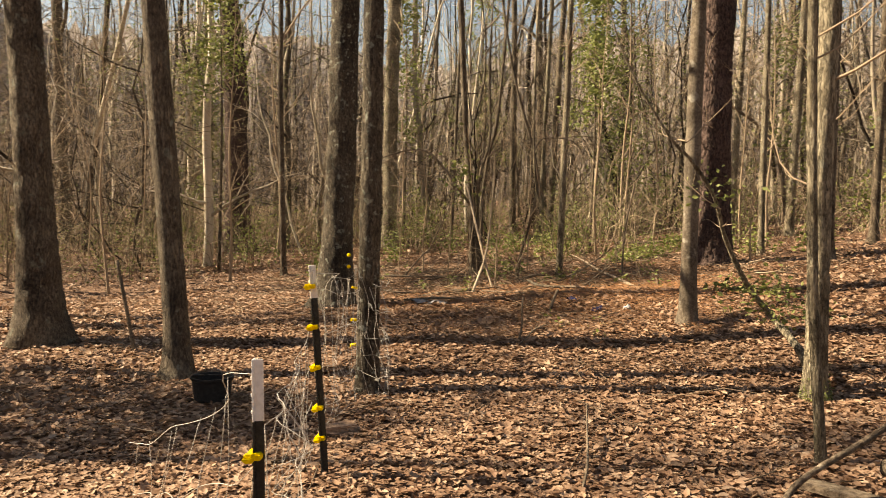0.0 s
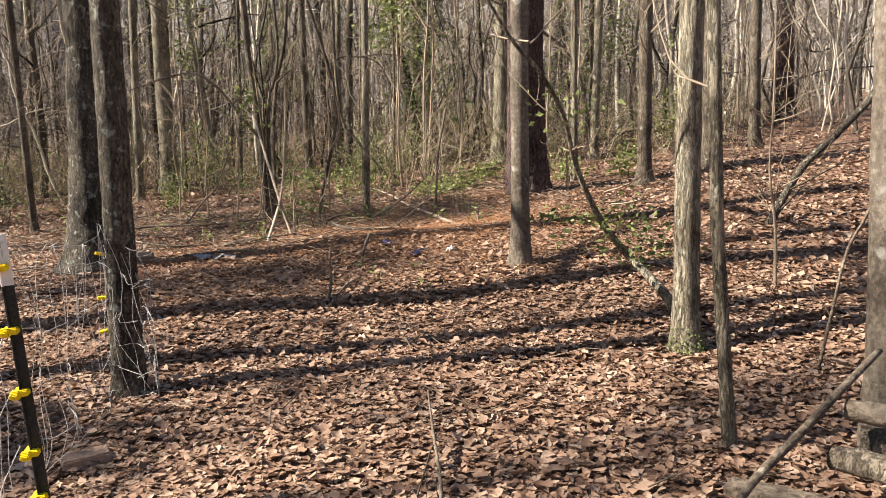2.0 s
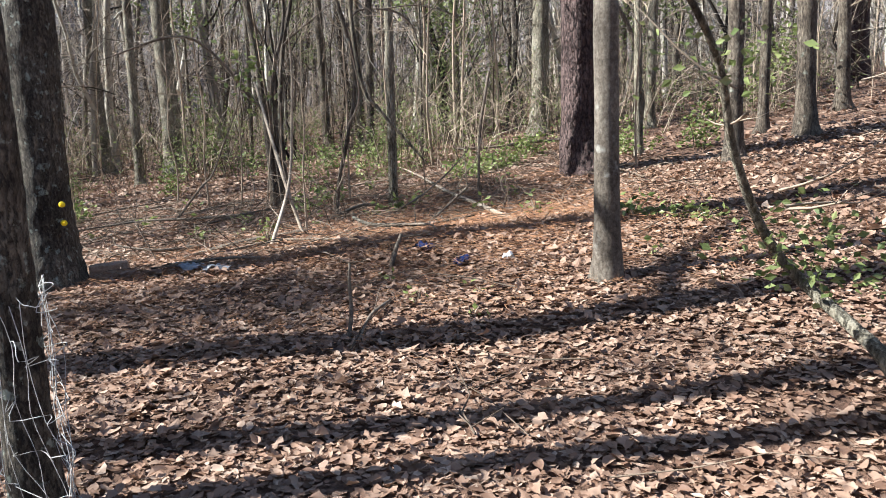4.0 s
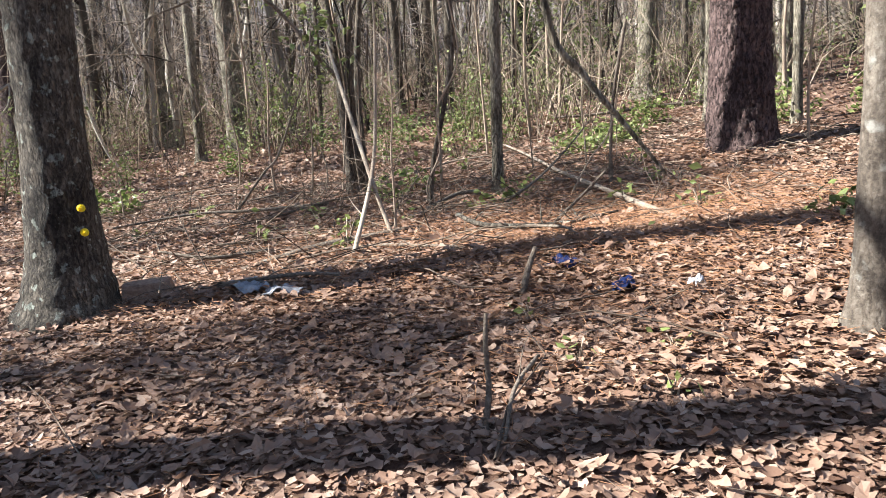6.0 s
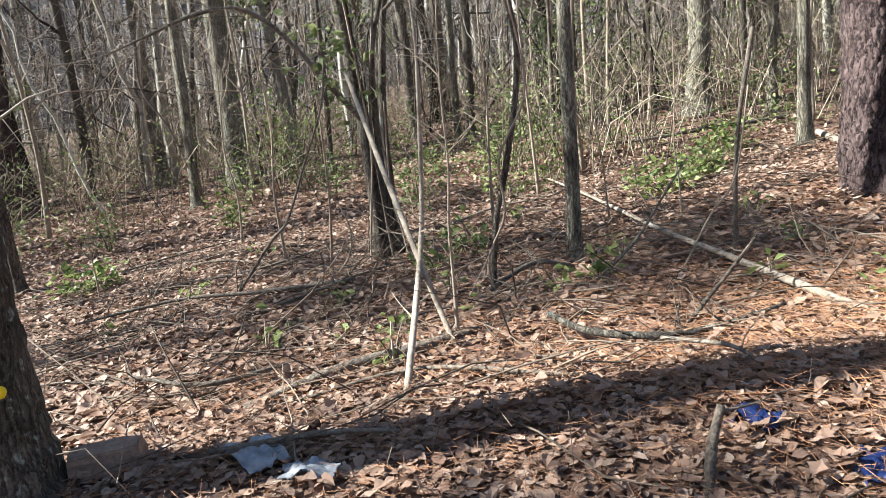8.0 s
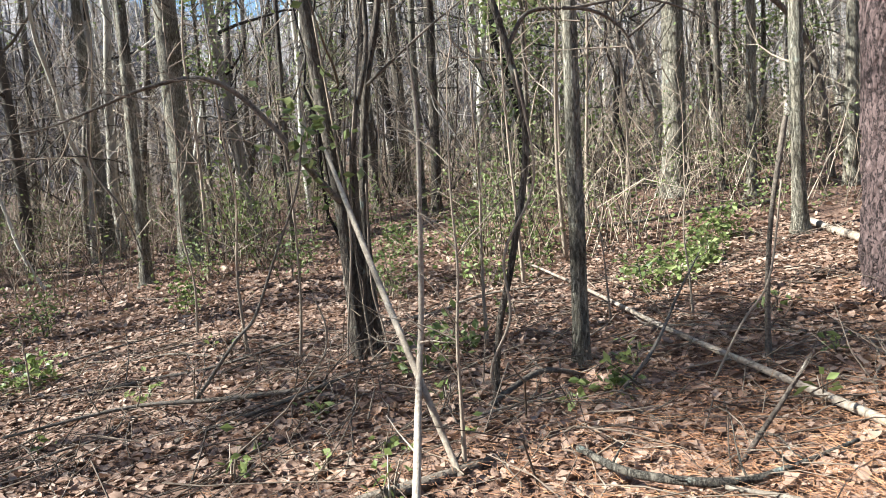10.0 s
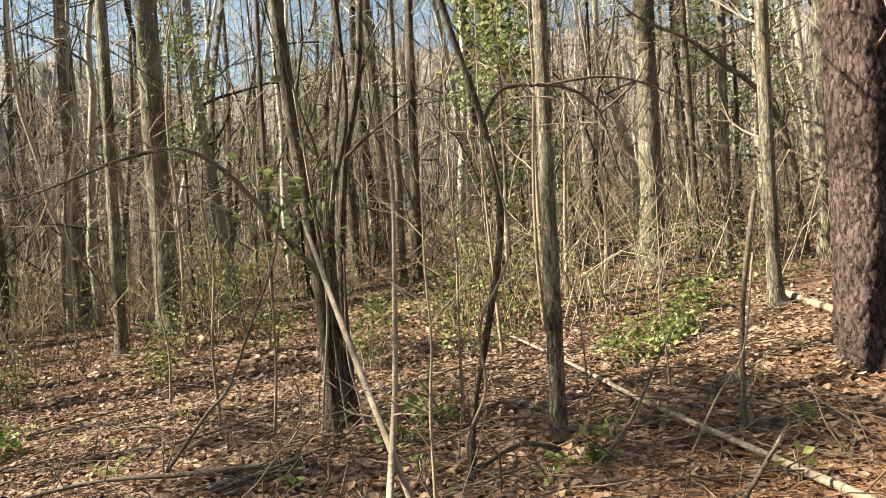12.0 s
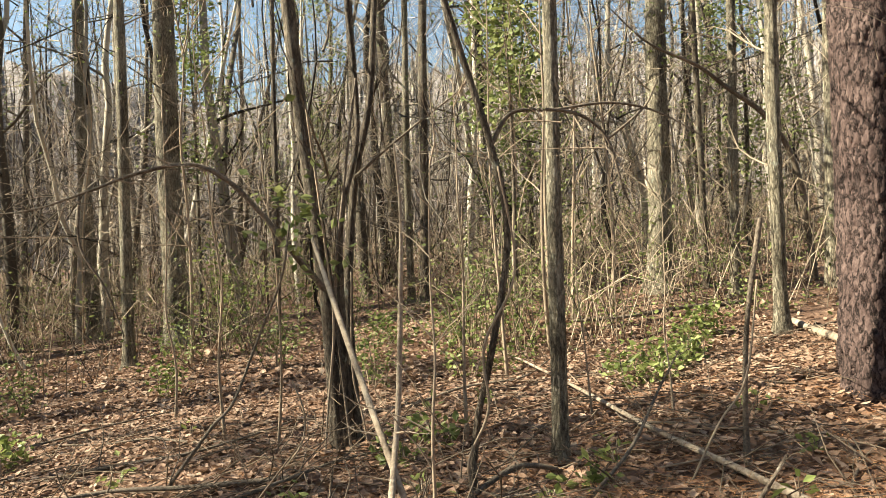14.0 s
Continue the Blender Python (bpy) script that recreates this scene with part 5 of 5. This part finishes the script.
def net_panel(parent, a, b, heights_a, heights_b, sag, stays, seed, slack=0.03, skew=0.0):
    """Level wires from a to b, tied together by thin uprights."""
    rng = np.random.default_rng(seed)
    n = 9
    curves = []
    for k, (ha, hb) in enumerate(zip(heights_a, heights_b)):
        u = np.linspace(0, 1, n)
        w = rng.normal(0, slack, (n, 2)) * np.sin(np.pi * u)[:, None]
        x = a[0] + (b[0] - a[0]) * u + w[:, 0]
        y = a[1] + (b[1] - a[1]) * u + w[:, 1]
        z = ha + (hb - ha) * u - sag * 4 * u * (1 - u) + rng.normal(0, 0.012, n)
        c = np.stack([x, y, z], 1) - np.array([-0.6, 4.1, 0.1])
        curves.append(c)
        wire_row(parent, "level_wire", c, 0.0016, seed + k)
    for s in range(stays):
        u = (s + rng.uniform(0.1, 0.9)) / stays
        pts = []
        for k, c in enumerate(curves):
            q = np.clip(u + skew * (k / max(1, len(curves) - 1) - 0.5) + rng.normal(0, 0.012), 0, 1) * (n - 1)
            i = int(min(q, n - 2))
            pts.append(c[i] * (i + 1 - q) + c[i + 1] * (q - i))
        wire_row(parent, "upright_wire", pts, 0.0012, seed * 31 + s, 0.006)


P1, P2, T6, T5 = (-0.59, 2.52), (-0.66, 4.08), (-0.60, 5.66), (-1.05, 8.75)
net_panel(net, P1, P2, (0.74, 0.5, 0.32, 0.17, 0.05), (0.86, 0.65, 0.44, 0.28, 0.1), 0.05, 22, 1, 0.06, 0.10)
net_panel(net, P2, T6, (1.16, 1.08, 0.86, 0.65, 0.44, 0.28), (1.0, 0.91, 0.68, 0.5, 0.36, 0.24), 0.04, 16, 2, 0.05, 0.12)
net_panel(net, (-0.62, 5.62), (-0.36, 5.45), (1.05, 0.85, 0.66, 0.5, 0.35, 0.22), (0.93, 0.76, 0.59, 0.45, 0.33, 0.20), 0.03, 6, 3, 0.03, 0.6)
net_panel(net, (-0.36, 5.45), (-0.50, 5.95), (0.93, 0.76, 0.59, 0.45, 0.33, 0.20), (0.95, 0.78, 0.6, 0.46, 0.34, 0.24), 0.02, 6, 4, 0.03, -0.6)
net_panel(net, (-0.6, 2.56), (-1.36, 3.5), (0.97, 0.62, 0.42), (0.42, 0.22, 0.12), 0.05, 9, 6, 0.04, 0.12)
for k, (x, y, z) in enumerate(((-0.62, 5.63, 0.91), (-0.625, 5.64, 0.68), (-0.63, 5.65, 0.5))):
    clip = empty("tree_insulator", (x, y, z), "yellow plastic insulator screwed to a slim trunk", "insulator", "insulators on trees")
    insulator(clip, 0.0)
    clip.scale = (0.45, 0.6, 0.62)
    clip.rotation_euler = (0.1, 0.25 - 0.2 * k, 0.5)
for k, (x, y, z) in enumerate(((-1.02, 8.67, 0.945), (-1.02, 8.67, 0.82))):
    clip = empty("tree_insulator", (x, y, z), "round yellow plastic insulator nailed to a thick trunk", "insulator", "insulators on trees")
    bm = bmesh.new()
    bmesh.ops.create_cone(bm, cap_ends=True, segments=16, radius1=0.022, radius2=0.018, depth=0.03)
    bmesh.ops.rotate(bm, matrix=Euler((radians(90), 0, radians(25))).to_matrix(), verts=bm.verts)
    bmesh.ops.bevel(bm, geom=bm.edges[:], offset=0.003, segments=2, affect="EDGES")
    bm_part("knob", bm, YELLOW, clip)
    bm = bmesh.new()
    bmesh.ops.create_cube(bm, size=0.016)
    bmesh.ops.translate(bm, vec=(0.004, -0.018, 0.0), verts=bm.verts)
    bmesh.ops.bevel(bm, geom=bm.edges[:], offset=0.003, segments=2, affect="EDGES")
    bm_part("hook", bm, YELLOW, clip)

# ---- litter left in the wood ----


def block(label, x, y, size, turn, mat, name="stone_block", category="block", up=0.0):
    bm = bmesh.new()
    bmesh.ops.create_cube(bm, size=1)
    bmesh.ops.scale(bm, vec=size, verts=bm.verts)
    bmesh.ops.subdivide_edges(bm, edges=bm.edges[:], cuts=3, use_grid_fill=True)
    rng = random.Random(int(x * 100))
    for v in bm.verts:
        v.co += Vector((rng.uniform(-1, 1), rng.uniform(-1, 1), rng.uniform(-1, 1))) * 0.003
    bmesh.ops.bevel(bm, geom=[e for e in bm.edges if e.calc_face_angle(0) > 1], offset=0.006, segments=2, affect="EDGES")
    me = bpy.data.meshes.new(name)
    bm.to_mesh(me)
    bm.free()
    me.materials.append(mat)
    ob = new(name, me)
    ob.matrix_world = pose(*ground_at(x, y, size[2] * 0.4 + up), 3, -4, turn)
    return tagged(ob, label, category)


block("tan weathered block lying in leaf litter by the fence", -0.60, 4.80, (0.19, 0.10, 0.06), 12, BRICK)
block("brown weathered brick half sunk beside a thick trunk", -0.82, 8.95, (0.26, 0.12, 0.11), 6, BRICK)


def crumpled(label, x, y, size, mat, seed, name, category, up=0.02):
    """A crumpled scrap of sheet, thick and creased."""
    rng = np.random.default_rng(seed)
    n = 12
    u, v = np.meshgrid(np.linspace(-0.5, 0.5, n), np.linspace(-0.5, 0.5, n), indexing="ij")
    z = 0.20 * lattice(n, n, 4, 5, rng) * (1 - 1.4 * np.abs(u)) + 0.12 * lattice(n, n, 7, 8, rng) + 0.3 * (0.5 - u * u - v * v)
    wx, wy = u + 0.07 * lattice(n, n, 3, 4, rng), v + 0.07 * lattice(n, n, 3, 4, rng)
    a = np.stack([wx * size[0], wy * size[1], np.maximum(z, 0.0) * size[2] * 2], -1).reshape(-1, 3)
    b = a - np.array([0, 0, 0.004])
    i, j = np.meshgrid(np.arange(n - 1), np.arange(n - 1), indexing="ij")
    q = np.stack([i * n + j, (i + 1) * n + j, (i + 1) * n + j + 1, i * n + j + 1], -1).reshape(-1, 4)
    soup = Soup()
    soup.add(np.vstack([a, b]), np.vstack([q, q[:, ::-1] + n * n]))
    ob = new(name, soup.mesh(name, mat))
    ob.matrix_world = pose(*ground_at(x, y, up), 0, 0, seed * 40)
    return tagged(ob, label, category)


crumpled("crumpled scrap of blue plastic in the leaf mound", 1.33, 8.18, (0.12, 0.15, 0.11), BLUE, 1, "plastic_scrap", "litter", 0.0)
crumpled("crumpled dark blue plastic sunk in leaves", 1.53, 7.88, (0.15, 0.12, 0.09), BLUE, 2, "plastic_scrap", "litter", 0.0)
crumpled("torn pale plastic wrapper lying on leaves", -0.25, 8.72, (0.26, 0.16, 0.07), PAPER, 3, "plastic_wrapper", "litter", 0.035)
crumpled("torn pale plastic wrapper lying on leaves", -0.06, 8.5, (0.2, 0.1, 0.06), PAPER, 4, "plastic_wrapper", "litter", 0.035)
crumpled("small white scrap on sunlit leaves", 1.76, 7.62, (0.06, 0.05, 0.07), WHITE_PAINT, 5, "plastic_scrap", "litter", 0.05)

# black rubber tub standing in the shade behind the fence
tub = empty("rubber_tub", ground_at(-1.62, 5.62), "small black rubber tub on shaded leaf litter", "tub")
bm = bmesh.new()
rings = []
for r, z in ((0.10, 0.0), (0.125, 0.02), (0.14, 0.15), (0.15, 0.16), (0.15, 0.175), (0.135, 0.175), (0.12, 0.04), (0.02, 0.03)):
    rings.append([bm.verts.new((r * math.cos(k * math.pi / 16), r * math.sin(k * math.pi / 16), z)) for k in range(32)])
for a, b in zip(rings, rings[1:]):
    for k in range(32):
        bm.faces.new((a[k], a[(k + 1) % 32], b[(k + 1) % 32], b[k]))
bm.faces.new(rings[0][::-1])
bm.faces.new(rings[-1])
bm_part("body", bm, RUBBER, tub)
soup = Soup()
tube(soup, smooth_line([(-0.145, 0, 0.15, 0.006), (-0.1, -0.1, 0.2, 0.006), (0, -0.14, 0.21, 0.006), (0.1, -0.1, 0.2, 0.006), (0.145, 0, 0.15, 0.006)], 6), 8)
part("handle", soup, RUBBER, tub)

# ---- leaf litter, last ----
FULL = (np.array([0.0, 0.16, 0.38, 0.6, 0.82, 1.0]), np.array([0.0, 0.12, 0.29, 0.14, 0.23, 0.0]), np.array([0.0, 0.16, 0.24, 0.22, 0.13, 0.0]))
PLAIN = (np.array([0.0, 0.3, 0.66, 1.0]), np.array([0.0, 0.30, 0.22, 0.0]), np.array([0.0, 0.27, 0.24, 0.0]))


def leaf_rows(count, rng, shape, lobed, curl):
    """Local points of many curled leaves of length 1: a midrib and two lobed sides."""
    m, profile = shape[0], shape[1 if lobed else 2]
    k = len(m)
    jit = 1 + rng.uniform(-0.35, 0.35, (count, 2, k))
    c1 = rng.uniform(-0.5, 1.0, (count, 1)) * curl
    c2 = rng.uniform(-0.5, 1.0, (count, 1)) * curl
    rib = np.tile(m - 0.5, (count, 1))
    bend = c1 * (m - 0.5) ** 2
    mid = np.stack([rib, rng.normal(0, 0.035, (count, k)), bend], -1)
    sides = []
    for side, sign in ((0, 1), (1, -1)):
        w = profile * jit[:, side]
        sides.append(np.stack([rib + 0.1 * w, sign * w, bend + c2 * w + rng.normal(0, 0.04, (count, k))], -1)[:, 1:-1])
    return np.concatenate([mid, *sides], 1)


def leaf_faces(k):
    tris = []
    for base, flip in ((k, False), (2 * k - 2, True)):
        side = [0, *range(base, base + k - 2), k - 1]
        for i in range(k - 1):
            a, b, c, d = i, i + 1, side[i + 1], side[i]
            for t in ((a, b, c), (a, c, d)):
                if len(set(t)) == 3:
                    tris.append(t[::-1] if flip else t)
    return np.array(tris)


def laid(count, rng, x, y, shape, lo, hi, lift, tilt, curl):
    """World points of leaves lying at the given places."""
    half = count // 2
    p = np.concatenate([leaf_rows(half, rng, shape, True, curl), leaf_rows(count - half, rng, shape, False, curl)])
    p = p * (lo + (hi - lo) * rng.uniform(0, 1, (count, 1, 1)) ** 1.4)
    ry, rx, rz = rng.normal(0, tilt, count), rng.normal(0, tilt, count), rng.uniform(0, 6.283, count)
    c, s = np.cos(ry)[:, None], np.sin(ry)[:, None]
    px, pz = p[..., 0] * c + p[..., 2] * s, -p[..., 0] * s + p[..., 2] * c
    c, s = np.cos(rx)[:, None], np.sin(rx)[:, None]
    py, pz = p[..., 1] * c - pz * s, p[..., 1] * s + pz * c
    c, s = np.cos(rz)[:, None], np.sin(rz)[:, None]
    wx, wy = px * c - py * s + x[:, None], px * s + py * c + y[:, None]
    wz = pz + height(x, y)[:, None] + np.abs(rng.normal(0.010, lift, count))[:, None]
    return np.stack([wx, wy, wz], -1)


def litter(soup, count, rng, box, lo, hi, lift=0.012, tilt=0.3, curl=0.9, keep=None, shape=PLAIN):
    x, y = rng.uniform(box[0], box[1], count), rng.uniform(box[2], box[3], count)
    if keep is not None:
        ok = keep(x, y)
        x, y = x[ok], y[ok]
    p = laid(len(x), rng, x, y, shape, lo, hi, lift, tilt, curl)
    k = len(shape[0])
    soup.add(p, None, (np.arange(len(x))[:, None, None] * (3 * k - 4) + leaf_faces(k)).reshape(-1, 3))


rng = np.random.default_rng(900)
soup = Soup()
litter(soup, 25000, rng, (-2.4, 3.4, 2.6, 9.2), 0.036, 0.088, 0.009, 0.2, 0.8, None, FULL)
litter(soup, 23000, rng, (-2.4, 3.4, 2.4, 9.2), 0.03, 0.07, 0.006, 0.15, 0.7)
litter(soup, 18000, rng, (-2.6, 3.8, 2.0, 9.2), 0.02, 0.05, 0.010, 0.3)
litter(soup, 34000, rng, (-3.4, 4.6, 9.2, 14), 0.036, 0.085, 0.010, 0.24)
litter(soup, 12000, rng, (-5, 3.5, 13.5, 19), 0.05, 0.11)
outside = lambda x, y: ~((x > -2.4) & (x < 3.4) & (y > 2.4) & (y < 9.2)) & ~((x > -3.4) & (x < 4.6) & (y > 9.2) & (y < 14)) & (np.abs(x - 0.3) < 2.5 + 0.62 * np.maximum(y, 0))
litter(soup, 36000, rng, (-11, 12, -1.0, 20), 0.05, 0.11, keep=outside)
litter(soup, 14000, rng, (-6.5, -2.4, 3.0, 10.5), 0.04, 0.09)
litter(soup, 10000, rng, (3.4, 7.5, 3.6, 10.5), 0.04, 0.09)
outer = lambda x, y: (np.abs(x - 0.3) < 2 + 0.6 * y)
litter(soup, 9000, rng, (-25, 26, 20, 42), 0.12, 0.24, 0.03, keep=outer)
leaf_litter = new("leaf_litter", soup.mesh("leaf_litter", LEAF_DRY))
tagged(leaf_litter, "thick layer of curled brown and tan fallen leaves", "leaf litter", kind="stuff")

# single leaves on top, along the open stretch of the clearing
rng = np.random.default_rng(901)
variants = []
for k in range(12):
    s1 = Soup()
    pts = (leaf_rows(1, rng, FULL, k % 2, 1.0) * 0.085)[0]
    s1.add(pts, None, leaf_faces(6))
    variants.append(s1.mesh("leaf", LEAF_DRY, False))
for k in range(300):
    x, y = rng.uniform(-0.9, 2.2), rng.uniform(5.6, 9.0)
    ob = new("leaf", variants[k % 12])
    ob.parent = leaf_litter
    ob.matrix_world = pose(*ground_at(x, y, 0.045), *rng.normal(0, 16, 2), rng.uniform(0, 360))

# dry pine needles and fine twigs strewn over the litter
rng = np.random.default_rng(902)
needles, twigs = Soup(), Soup()
n = 13500
x, y = np.where(rng.random(n) < 0.5, rng.uniform(-1, 3.2, n), rng.normal(1.9, 0.8, n)), np.where(rng.random(n) < 0.4, rng.uniform(6.6, 11.5, n), rng.normal(8.7, 0.7, n))
a = rng.uniform(0, 6.283, n)
ln = rng.uniform(0.06, 0.12, n)
z = height(x, y) + 0.03 + np.abs(rng.normal(0, 0.015, n))
d = np.stack([np.cos(a) * ln, np.sin(a) * ln, rng.normal(0, 0.02, n)], -1)
c = np.stack([x, y, z], -1)
s = np.stack([-np.sin(a), np.cos(a), np.zeros(n)], -1) * 0.0016
up = np.array([0, 0, 0.0016])
needles.add(np.stack([c - s, c + s, c + up, c + d], 1), None, (np.arange(n)[:, None, None] * 4 + np.array([(0, 1, 3), (1, 2, 3), (2, 0, 3)])).reshape(-1, 3))
tagged(new("pine_needles", needles.mesh("pine_needles", NEEDLE_DRY, False)), "dry reddish pine needles strewn over leaves", "pine needles", kind="stuff")
for _ in range(900):
    x, y = rng.uniform(-7, 8), rng.uniform(2.5, 20)
    if rng.uniform() < 0.5:
        x, y = rng.uniform(-2.5, 4), rng.uniform(8.6, 13)
    b = rng.uniform(0, 6.283)
    ln = rng.uniform(0.15, 0.9)
    r = rng.uniform(0.002, 0.006)
    rows = []
    for u in (0, 0.35, 0.7, 1.0):
        px, py = x + ln * u * math.cos(b) + rng.normal(0, 0.03), y + ln * u * math.sin(b) + rng.normal(0, 0.03)
        rows.append((px, py, float(height(px, py)) + 0.03 + 0.12 * u * rng.uniform(0, 1), r * (1 - 0.6 * u)))
    tube(twigs, rows, 4, cap=False)
for _ in range(140):
    x, y = rng.uniform(-1.6, 2.6), rng.uniform(8.9, 11.8)
    b = rng.uniform(0, 6.283)
    ln = rng.uniform(0.3, 1.0)
    rise = rng.uniform(0.02, 0.4)
    r = rng.uniform(0.0015, 0.005)
    rows = []
    for u in (0, 0.3, 0.65, 1.0):
        px, py = x + ln * u * math.cos(b) + rng.normal(0, 0.04), y + ln * u * math.sin(b) + rng.normal(0, 0.04)
        rows.append((px, py, float(height(px, py)) + 0.02 + rise * math.sin(u * rng.uniform(1.4, 2.6)), r * (1 - 0.6 * u)))
    tube(twigs, rows, 4, cap=False)
tagged(new("twigs", twigs.mesh("twigs", TWIG_FALLEN)), "small dead twigs strewn over the litter", "twigs", kind="stuff")
